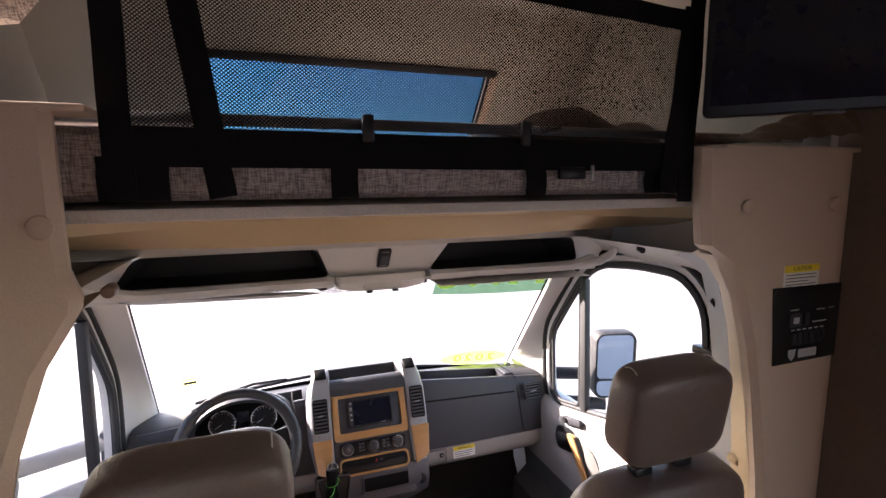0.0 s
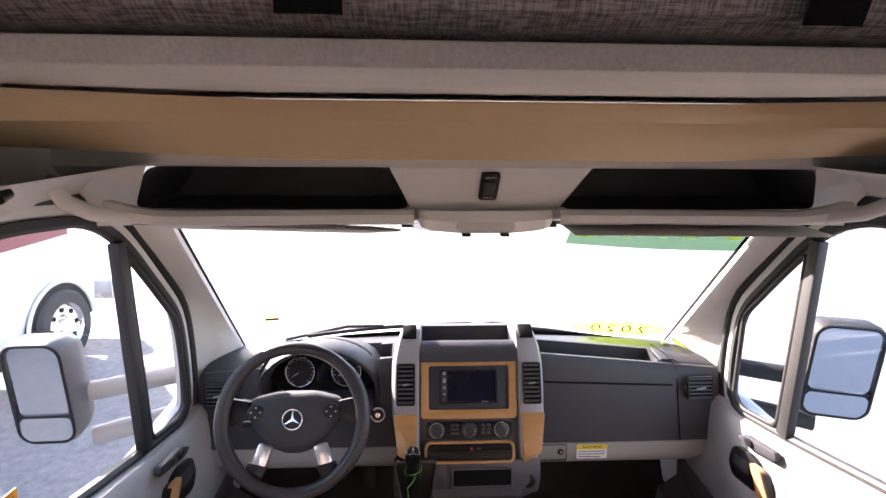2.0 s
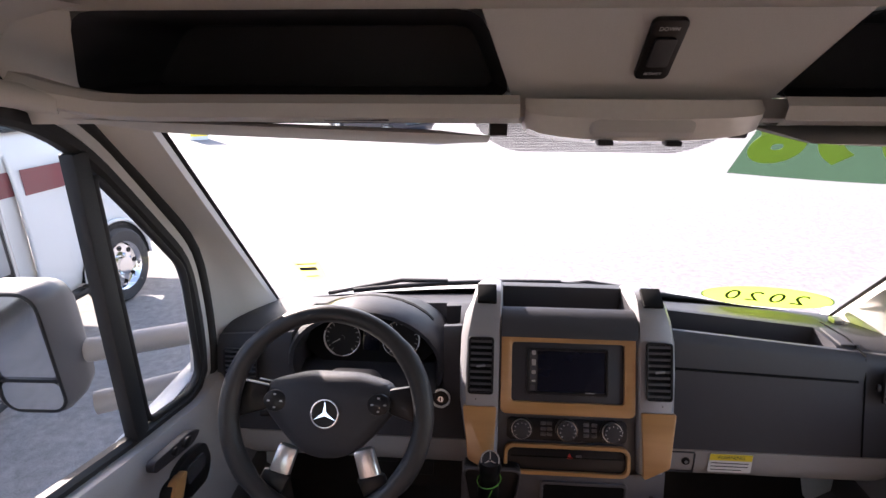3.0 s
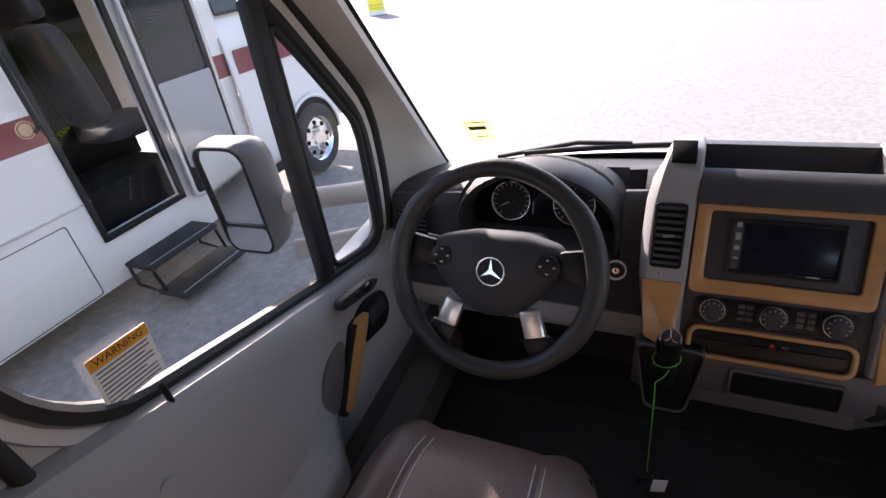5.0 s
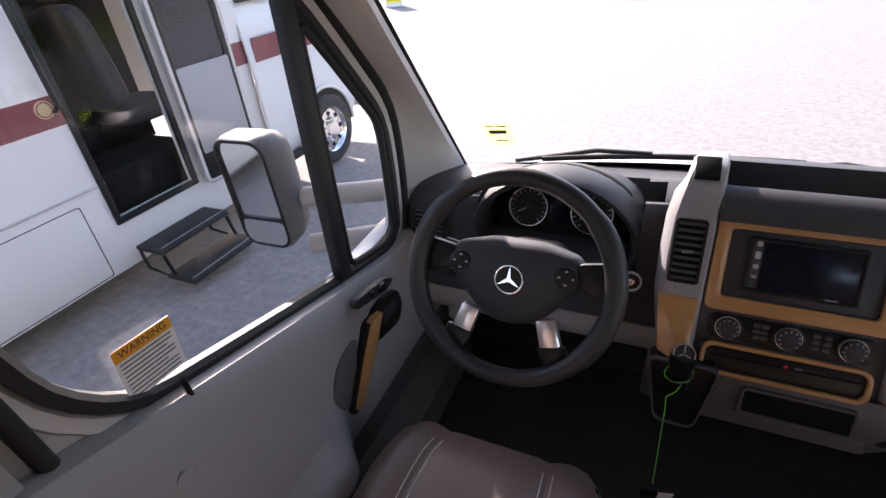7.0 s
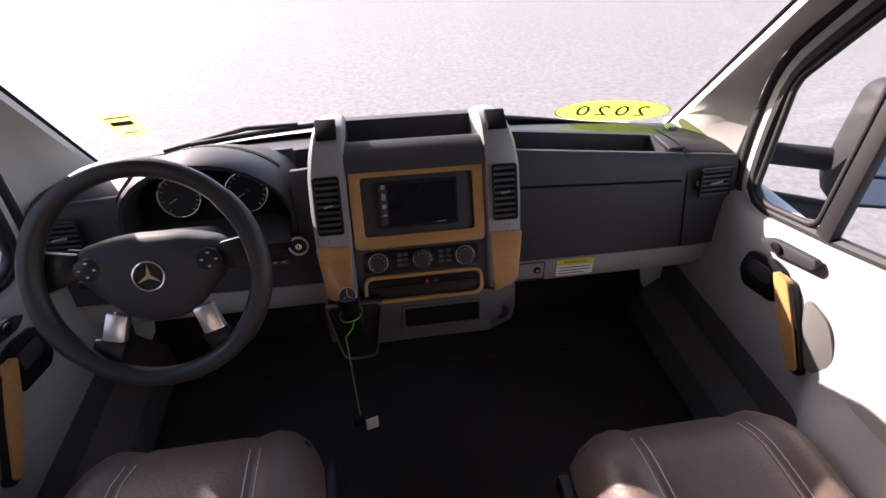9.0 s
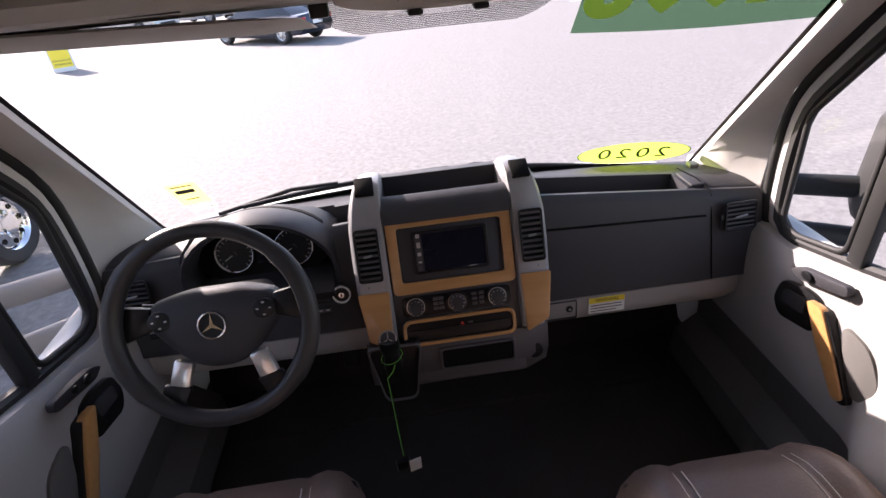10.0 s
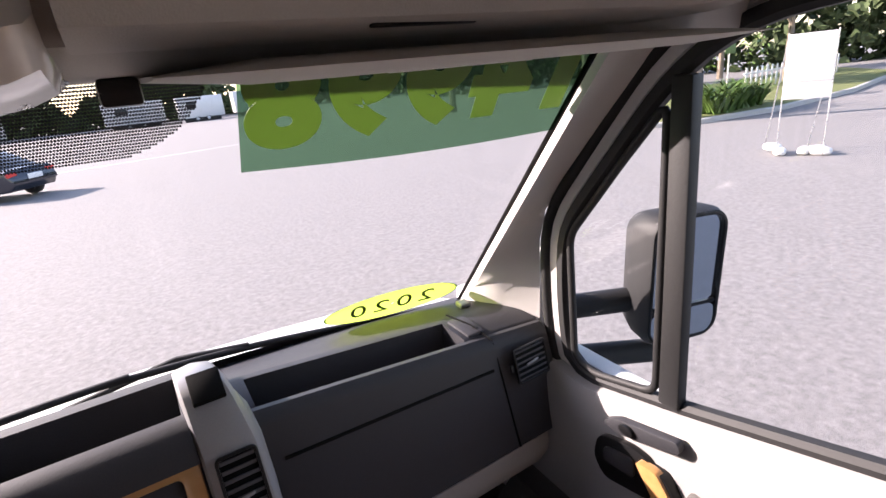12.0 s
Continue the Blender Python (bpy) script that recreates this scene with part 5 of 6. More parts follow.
# ---------- outside mirrors ----------
def door_mirror(s):
    parts = []
    c = Vector((-1.27, 2.07, 0.765) if s < 0 else (1.22, 2.10, 0.78))
    yaw = 2 if s < 0 else -16
    MWD = 0.166 if s < 0 else 0.200
    t = Matrix.Translation(c) @ pose(0, 0, 0, 0, 0, yaw)
    # housing shell: sections from the glass rim to the back
    rws = []
    for dpt, k_ in ((-0.045, 0.98), (-0.05, 1.0), (-0.03, 1.04), (0.02, 1.02), (0.06, 0.92), (0.085, 0.70), (0.095, 0.35)):
        rws.append([t @ Vector((x * k_, dpt, z * k_)) for x, z in rrect(0, 0, MWD + 0.001, 0.325, 0.045)])
    # one mirror pair: left coloured as lit, right near-black as shaded
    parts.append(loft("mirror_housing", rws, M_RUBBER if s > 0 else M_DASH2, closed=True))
    mm = t @ basis((0, -0.040, 0), (1, 0, 0), (0, 0, 1))
    parts.append(ring("mirror_rim", rrect(0, 0, MWD - 0.002, 0.322, 0.045), rrect(0, 0, MWD - 0.018, 0.306, 0.038), mm, 0.0, 0.012, M_BLACK, 0.002))
    parts.append(plate("mirror_glass", rrect(0, 0.041, MWD - 0.02, 0.222, 0.03), mm, -0.004, 0.003, M_MIRROR, 0))
    parts.append(plate("mirror_glass_lower", rrect(0, -0.114, MWD - 0.02, 0.076, 0.022), mm @ pose(0, 0, 0, -3, 0, 0), -0.004, 0.003, M_MIRROR, 0))
    parts.append(plate("mirror_divider", rrect(0, -0.072, MWD - 0.018, 0.009, 0.003, 2), mm, 0, 0.008, M_BLACK, 0))
    for z0, z1 in ((0.72, 0.76), (0.575, 0.60)):
        a, b = Vector((s * 0.955, 2.27, z0 - 0.02)), Vector((s * 1.21, 2.12, z1 - 0.045))
        ax = (b - a).normalized()
        up = Vector((0, 0, 1))
        sd = ax.cross(up)
        rws = [[p + sd * (0.028 * math.cos(q)) + up * (0.032 * math.sin(q)) for q in [2 * math.pi * j / 12 for j in range(12)]] for p in (a, a.lerp(b, 0.5), b)]
        # arms likewise: lit grey on the left, shade black on the right
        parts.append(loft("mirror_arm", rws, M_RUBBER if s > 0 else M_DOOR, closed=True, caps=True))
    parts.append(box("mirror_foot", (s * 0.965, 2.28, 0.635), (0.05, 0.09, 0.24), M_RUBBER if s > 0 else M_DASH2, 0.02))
    return thing("door_mirror", (s * 0.96, 2.33, 0.6), parts, "large outside mirror on two grey arms", "mirror", "outside mirrors")


for s in (-1, 1):
    door_mirror(s)

# bonnet below the windscreen, wipers
rows = []
for i in range(13):
    x = lerp(-0.93, 0.93, i / 12)
    c = 0.10 * (x / 0.9) ** 2
    rows.append([(x, y - c, z) for y, z in ((2.57, 0.60), (2.66, 0.625), (2.80, 0.58), (3.05, 0.50), (3.20, 0.25), (3.22, -0.3))])
struct(loft("bonnet", rows, M_WHITE, solid=0.01), "white bonnet beyond the windscreen", "bonnet")
rows = []
for i in range(13):
    x = lerp(-0.84, 0.84, i / 12)
    c = 0.085 * (x / 0.8) ** 2
    rows.append([(x, 2.575 - c, 0.640), (x, 2.62 - c, 0.652), (x, 2.68 - c, 0.63)])
struct(loft("cowl_panel", rows, M_RUBBER, solid=0.006), "black cowl panel at the foot of the windscreen", "trim")
for x0, x1, xa, za, zb in ((-0.60, 0.06, -0.30, 0.712, 0.738), (0.02, 0.60, 0.30, 0.735, 0.692)):
    blade = [(lerp(x0, x1, k / 10), ws_y(lerp(x0, x1, k / 10), 0.735) + 0.03, lerp(za, zb, k / 10) + 0.006 * math.sin(math.pi * k / 10)) for k in range(11)]
    pr = [tube("blade", blade, 0.008, M_RUBBER), tube("wiper_arm", [(x0 - 0.10, ws_y(x0 - 0.10, 0.68) + 0.06, 0.672), (xa - 0.15, ws_y(xa - 0.15, 0.73) + 0.05, 0.732), (xa, ws_y(xa, 0.74) + 0.035, lerp(za, zb, 0.5) + 0.012)], 0.007, M_RUBBER)]
    thing("windscreen_wiper", (x0, 2.62, 0.70), pr, "black wiper resting at the windscreen foot", "wiper", "wipers")

# ---------- stickers on the windscreen ----------


def on_glass(name, outline, m, lift=0.004):
    """A thin film that follows the windscreen, from an outline in (x, z)."""
    n = len(outline)
    vs_ = [(x, ws_y(x, z) - lift, z) for x, z in outline]
    return mesh(name, vs_, [tuple(range(n))], m, smooth=False)


def glass_words(name, text, x, z, size, m, lift, wide=1.0, fat=0.0):
    """Letters meant to be read from outside, so seen mirrored from the cab."""
    y = ws_y(x, z) - lift
    slope = (ws_y(x + 0.01, z) - ws_y(x - 0.01, z)) / 0.02
    mt_ = basis((x, y, z), (-1, -slope, 0), (0, -0.80, 1))
    ob = words(name, text, mt_, size, m, 0.0003, wide=wide)
    ob.data.offset = fat
    return ob


def strip(name, x0, x1, z0, z1, m, lift=0.004, n=12):
    rws = [[(lerp(x0, x1, k / n), ws_y(lerp(x0, x1, k / n), zz) - lift, zz) for zz in (z0(k / n) if callable(z0) else z0, z1)] for k in range(n + 1)]
    ob = loft(name, rws, m)
    return ob


ban = strip("film", 0.30, 0.83, lambda t: 1.188 - 0.01 * math.sin(t * 3.1) - 0.006 * t, 1.335, M_FILM)
ban.visible_shadow = False
pr = [ban]
for k, (ch, zc) in enumerate(zip("14998", (1.275, 1.275, 1.275, 1.272, 1.268))):
    pr.append(glass_words("digit", ch, 0.765 - 0.103 * k, zc, 0.185, M_DIGIT, 0.007, 0.95, 0.011))
thing("price_banner", (0.58, 2.15, 1.19), pr, "green price banner film on the windscreen", "banner")
rws = [[(0.632 + 0.17 * kx * math.cos(a), 0, 0.757 + 0.050 * kx * math.sin(a)) for a in [2 * math.pi * k / 40 for k in range(40)]] for kx in (1.0, 0.95, 0.5, 0.02)]
rws = [[(x, ws_y(x, z) - 0.004, z) for x, _, z in r] for r in rws]
rim = [[(x, ws_y(x, z) - 0.0046, z) for x, z in [(0.632 + 0.17 * kx * math.cos(a), 0.757 + 0.050 * kx * math.sin(a)) for a in [2 * math.pi * k / 40 for k in range(40)]]] for kx in (1.0, 0.975)]
pr = [loft("film", rws, M_FILMY, closed=True), loft("film_border", rim, M_FILMD, closed=True)]
for k, ch in enumerate("2020"):
    pr.append(glass_words("digit", ch, 0.632 + 0.087 - 0.058 * k, 0.757, 0.082, M_FILMD, 0.0065, 1.05))
thing("year_sticker", (0.632, 2.55, 0.72), pr, "lime oval year sticker at the windscreen foot", "sticker")
pr = [strip("film", -0.725, -0.650, 0.785, 0.880, M_FILM2), strip("code_bar", -0.72, -0.65, 0.752, 0.775, M_FILMW, 0.005, 4)]
for k in range(14):
    pr.append(strip("code_line", -0.715 + 0.0046 * k, -0.7135 + 0.0046 * k + 0.001 * (k % 3), 0.757, 0.770, M_INK, 0.006, 1))
for z0, z1, a, b in ((0.866, 0.871, -0.715, -0.66), (0.838, 0.854, -0.712, -0.665), (0.808, 0.813, -0.705, -0.67)):
    pr.append(strip("print_line", a, b, z0, z1, M_INK, 0.006, 3))
thing("stock_sticker", (-0.725, 2.5, 0.71), pr, "small yellow stock sticker on the windscreen", "sticker")
foot = strip("glass_foot_band", -0.835, 0.835, lambda t: 0.690 + 0.036 * math.sin(math.pi * t), 0.645, M_RUBBER, 0.002, 24)
struct(foot, "black printed band along the windscreen foot", "trim")
# dotted black band at the top of the glass
band_z = lambda t: 1.235 - 0.012 * math.sin(math.pi * t) + 0.07 * (abs(2 * t - 1) ** 6)
vs, fs = [], []
for i in range(167):
    for j in range(32):
        x, z = -0.23 + i * 0.0030 + (j % 2) * 0.0015, 1.345 - j * 0.0036
        if z < band_z((x + 0.23) / 0.5) or x > 0.265:
            continue
        r = 0.00135 + 0.0004 * (z - 1.23) / 0.11
        b = len(vs)
        for k in range(6):
            a = math.pi * k / 3
            vs.append((x + r * math.cos(a), ws_y(x, z + r * math.sin(a)) - 0.004, z + r * 1.2 * math.sin(a)))
        fs.append(tuple(range(b, b + 6)))
struct(mesh("glass_dots", vs, fs, M_RUBBER, smooth=False), "dotted black shade band on the windscreen", "trim")
tagged(box("glass_sensor", (-0.0, ws_y(0, 1.29) - 0.02, 1.29), (0.05, 0.03, 0.04), M_BLACK, 0.006), "small black sensor on the windscreen", "sensor")

# all of the van built so far takes its slight nose-up stand
for ob in list(scene.objects):
    if ob.parent is None and ob not in (cam, sun):
        ob.matrix_basis = TILT @ ob.matrix_basis

# ---------- outside ----------
GZ = -0.75
def asphalt():
    m = mat("asphalt", (0.20, 0.19, 0.185), 0.9, 0, 130, 0.4, 0.6, dist=0.008, big=False)
    return m


M_ASPHALT = asphalt()
M_TYRE = mat("tyre", (0.022, 0.022, 0.023), 0.85, 0, 80, 0.2, 0.4)
M_RVWHITE = mat("coach_fibreglass", (0.64, 0.63, 0.61), 0.3, 0, 30, 0.04, 0.02, coat=0.3)
M_MAROON = mat("maroon_stripe", (0.17, 0.028, 0.035), 0.35, 0, 30, 0.08, 0.02, coat=0.3)
M_NAVY = mat("dark_car_paint", (0.012, 0.016, 0.03), 0.2, 0.2, 30, 0.1, 0.0, coat=0.8)
M_CARSILVER = mat("silver_car_paint", (0.5, 0.5, 0.5), 0.25, 0.5, 30, 0.06, 0.0, coat=0.6)
M_CARWIN = mat("dark_car_glass", (0.02, 0.025, 0.03), 0.05, 0, 10, 0.1, 0.0)
M_LAWN = mat("grass", (0.14, 0.16, 0.05), 0.95, 0, 25, 0.4, 0.8, dist=0.03)
M_CURB = mat("kerb_concrete", (0.42, 0.40, 0.37), 0.9, 0, 40, 0.15, 0.4)
M_LEAF = mat("leaf_green", (0.07, 0.13, 0.025), 0.55, 0, 8, 0.35, 0.1)
M_TREE = mat("tree_foliage", (0.05, 0.075, 0.025), 0.8, 0, 3, 0.45, 0.2)
M_BARK = mat("bark", (0.20, 0.16, 0.12), 0.9, 0, 12, 0.3, 0.8, dist=0.02)
M_SAND = mat("sandbag", (0.66, 0.65, 0.62), 0.8, 0, 60, 0.1, 0.4)
ground = mesh("ground", [(-400, -300, GZ), (400, -300, GZ), (400, 500, GZ), (-400, 500, GZ)], [(0, 1, 2, 3)], M_ASPHALT, smooth=False)
struct(ground, "pale worn asphalt of a car park", "ground")
M_LINE = mat("road_paint", (0.7, 0.69, 0.66), 0.8, 0, 40, 0.25, 0.1)
for a, b, w in (((-8.0, 26.0), (16.0, 30.0), 0.10), ((8, 24), (30, 24.5), 0.1)):
    dv = Vector((b[0] - a[0], b[1] - a[1], 0)).normalized()
    o = Vector((-dv.y, dv.x, 0)) * w / 2
    A, B = Vector((*a, GZ + 0.004)), Vector((*b, GZ + 0.004))
    struct(mesh("road_marking", [A + o, A - o, B - o, B + o], [(0, 1, 2, 3)], M_LINE, smooth=False), "thin faded line on the asphalt", "road marking")


def wheel(x, y, z, r, w, s, rim_m):
    """A road wheel: tyre with rim, hub and holes; its axle along x, outer face towards s."""
    prof = [(0.62, -0.45), (0.66, -0.5), (0.92, -0.5), (0.985, -0.38), (1.0, -0.2), (1.0, 0.2), (0.985, 0.38), (0.92, 0.5), (0.66, 0.5), (0.62, 0.45)]
    rws = []
    for k in range(33):
        a = 2 * math.pi * k / 32
        rws.append([(x + s * q * w, y + p * r * math.cos(a), z + p * r * math.sin(a)) for p, q in prof])
    ty = loft("tyre", rws, M_TYRE)
    rws = []
    for k in range(33):
        a = 2 * math.pi * k / 32
        rws.append([(x + s * q * w, y + p * r * math.cos(a), z + p * r * math.sin(a)) for p, q in ((0.64, 0.48), (0.60, 0.42), (0.56, 0.30), (0.36, 0.34), (0.26, 0.40), (0.24, 0.52), (0.14, 0.56), (0.0, 0.57))])
    ri = loft("rim", rws, rim_m)
    mm = basis((x + s * w * 0.33, y, z), (0, s, 0), (0, 0, 1))
    pcs = [ri]
    for k in range(8):
        a = 2 * math.pi * k / 8
        # flat near-black discs paint the shade inside the rim's holes
        pcs.append(plate("rim_hole", disc(0.46 * r * math.cos(a), 0.46 * r * math.sin(a), 0.065 * r, 10), mm, -0.01, 0.006, M_VOID, 0))
        pcs.append(plate("wheel_nut", disc(0.31 * r * math.cos(a + 0.4), 0.31 * r * math.sin(a + 0.4), 0.03 * r, 8), mm, 0, 0.03, rim_m, 0))
    return under(ty, pcs)


# neighbouring motorhome
SX = -3.75


def motorhome():
    parts = []
    ms = basis((SX, 0, 0), (0, 1, 0), (0, 0, 1))
    # coach side with its doorway
    o = [(-5.5, -0.54), (4.55, -0.54), (4.55, 2.36), (-5.5, 2.36)]
    h = [(2.94, -0.17), (3.60, -0.17), (3.60, 1.72), (2.94, 1.72)]
    parts.append(ring("coach_side", o, h, ms, -0.05, 0.0, M_RVWHITE, 0.004))
    parts.append(box("coach_roof", (SX - 1.2, -0.5, 2.36), (2.45, 10.1, 0.06), M_RVWHITE, 0.02))
    parts.append(box("coach_far_side", (SX - 2.42, -0.5, 0.95), (0.05, 10.1, 2.9), M_RVWHITE, 0.01))
    # floor and inner wall near-black: the unlit interior is put into their colour
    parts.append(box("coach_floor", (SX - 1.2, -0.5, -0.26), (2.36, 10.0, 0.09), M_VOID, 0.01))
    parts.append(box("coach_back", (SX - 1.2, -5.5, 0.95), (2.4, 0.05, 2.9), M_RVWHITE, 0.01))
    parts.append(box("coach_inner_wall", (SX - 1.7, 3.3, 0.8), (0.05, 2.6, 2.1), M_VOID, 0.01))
    parts.append(box("coach_front_top", (SX - 1.2, 5.45, 2.16), (2.4, 1.35, 1.2), M_RVWHITE, 0.15))
    # maroon stripe in three lengths
    for y0, y1 in ((-5.5, 2.93), (4.28, 4.54)):
        parts.append(plate("stripe", [(y0, 0.53), (y1, 0.53), (y1, 0.715), (y0, 0.715)], ms, 0.0, 0.003, M_MAROON, 0))
    parts.append(plate("belt_moulding", rrect(-1.3, 0.098, 8.5, 0.014, 0.006), ms, 0, 0.010, M_CARSILVER, 0.002))
    # storage doors
    parts.append(ring("locker_seam", rrect(1.87, -0.25, 1.72, 0.55, 0.02), rrect(1.87, -0.25, 1.71, 0.54, 0.02), ms, 0, 0.003, M_BLACK, 0))
    parts.append(ring("hatch_seam", rrect(1.75, 0.755, 1.30, 0.72, 0.09), rrect(1.75, 0.755, 1.27, 0.69, 0.08), ms, 0, 0.012, M_RVWHITE, 0.003))
    parts.append(plate("hatch_latch", rrect(2.24, 0.46, 0.08, 0.05, 0.02), ms, 0, 0.02, M_CHROME, 0.004))
    # door frame, open leaf, steps
    parts.append(ring("door_frame", [(2.90, -0.21), (3.64, -0.21), (3.64, 1.76), (2.90, 1.76)], h, ms, -0.02, 0.02, M_BLACK, 0.003))
    leaf = ring("door_leaf", rrect(3.99, 0.73, 0.60, 1.90, 0.04), rrect(3.99, 1.15, 0.50, 0.98, 0.04), ms, 0.05, 0.085, M_BLACK, 0.004)
    g = plate("leaf_glass", rrect(3.99, 1.15, 0.50, 0.98, 0.04), ms, 0.064, 0.068, M_CARWIN, 0)
    fr_ = ring("leaf_frame", rrect(3.99, 0.73, 0.64, 1.94, 0.05), rrect(3.99, 0.73, 0.58, 1.88, 0.04), ms, 0.045, 0.092, M_CARSILVER, 0.002)
    pn_ = plate("leaf_panel", rrect(3.99, 0.335, 0.52, 0.66, 0.02), ms, 0.085, 0.092, M_DOOR, 0.003)
    parts.append(under(leaf, [g, fr_, pn_]))
    parts.append(tube("grab_bar", [(SX + 0.01, 2.86, 0.62), (SX + 0.07, 2.86, 0.66), (SX + 0.07, 2.84, 1.5), (SX + 0.01, 2.84, 1.55)], 0.018, M_BLACK))
    parts.append(plate("round_badge", disc(2.81, 0.645, 0.055), ms, 0.003, 0.008, M_TAN, 0.001))
    parts.append(ring("badge_ring", disc(2.81, 0.645, 0.047), disc(2.81, 0.645, 0.040), ms, 0.008, 0.010, M_MAROON, 0))
    for x0, x1, z in ((SX - 0.02, SX + 0.27, -0.435), (SX + 0.22, SX + 0.50, -0.645)):
        parts.append(box("step_tread", ((x0 + x1) / 2, 3.28, z), (x1 - x0, 0.66, 0.035), M_RUBBER, 0.008))
        parts.append(box("tread_line", (x1 - 0.04, 3.28, z + 0.0185), (0.006, 0.6, 0.002), M_CURB, 0))
    for y in (2.97, 3.59):
        parts.append(tube("step_bracket", [(SX - 0.02, y, -0.40), (SX + 0.02, y, -0.62), (SX + 0.30, y, -0.65), (SX + 0.25, y, -0.465)], 0.014, M_BLACK))
    # dim fittings inside the doorway; the step's near-black paints in the gloom
    parts.append(pillow("inner_seat", (SX - 0.55, 3.75, 0.35), (0.5, 0.55, 0.16), M_DASH, (0, 0, 0), 0.4, n=10))
    parts.append(pillow("inner_backrest", (SX - 0.55, 3.50, 0.78), (0.48, 0.16, 0.75), M_DASH, (8, 0, 0), 0.4, n=10))
    parts.append(pillow("inner_headrest", (SX - 0.55, 3.46, 1.28), (0.28, 0.12, 0.2), M_DASH, (8, 0, 0), 0.4, n=10))
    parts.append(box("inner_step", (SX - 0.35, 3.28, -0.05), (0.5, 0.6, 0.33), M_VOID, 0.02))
    # cab, built from cross sections along its length: (y, half-width line offset, bonnet height)
    rws = []
    for y, zt, zs, inx in ((4.50, 1.55, 0.95, 0.0), (4.85, 1.55, 0.95, 0.02), (5.15, 1.30, 0.93, 0.03), (5.55, 0.82, 0.78, 0.05), (6.05, 0.70, 0.66, 0.10), (6.35, 0.55, 0.50, 0.22), (6.45, 0.25, 0.22, 0.32)):
        x = SX + 0.02 - inx
        rws.append([(x - 0.06, y, -0.42), (x, y, -0.30), (x + 0.015, y, 0.2), (x, y, zs * 0.8), (x - 0.06, y, zs), (x - 0.22, y, zt), (x - 1.0, y, zt + 0.04), (x - 2.1, y, zt), (x - 2.3, y, -0.3)])
    parts.append(loft("cab_body", rws, M_RVWHITE, sub=1, solid=0.02))
    parts.append(box("cab_window", (SX - 0.05, 4.85, 1.20), (0.03, 0.58, 0.42), M_CARWIN, 0.02, (0, -18, 0)))
    parts.append(box("cab_stripe", (SX + 0.037, 5.15, 0.62), (0.006, 1.1, 0.20), M_MAROON, 0))
    # wheel arch lip and wheel; a flat near-black plate paints the arch's shade
    mw = basis((SX + 0.03, 5.44, -0.38), (0, 1, 0), (0, 0, 1))
    arc = [(0.46 * math.cos(math.pi * k / 16), 0.46 * math.sin(math.pi * k / 16)) for k in range(17)]
    parts.append(plate("wheel_well_shade", arc, mw, -0.06, 0.006, M_VOID, 0))
    parts.append(tube("arch_lip", [mw @ Vector((x, y, 0.008)) for x, y in arc], 0.018, M_RVWHITE))
    parts.append(wheel(SX - 0.03, 5.44, GZ + 0.375, 0.375, 0.22, 1, M_CHROME))
    parts.append(wheel(SX - 0.10, -2.6, GZ + 0.375, 0.375, 0.22, 1, M_CHROME))
    parts.append(box("bumper", (SX - 1.1, 6.48, -0.30), (2.1, 0.14, 0.26), M_CARSILVER, 0.05))
    parts.append(box("running_board", (SX - 0.02, 4.72, -0.44), (0.14, 0.5, 0.06), M_BLACK, 0.01))
    return thing("motorhome", (SX - 1.2, 0.5, GZ), parts, "white motorhome with maroon stripe and open entrance door", "motorhome")


motorhome()


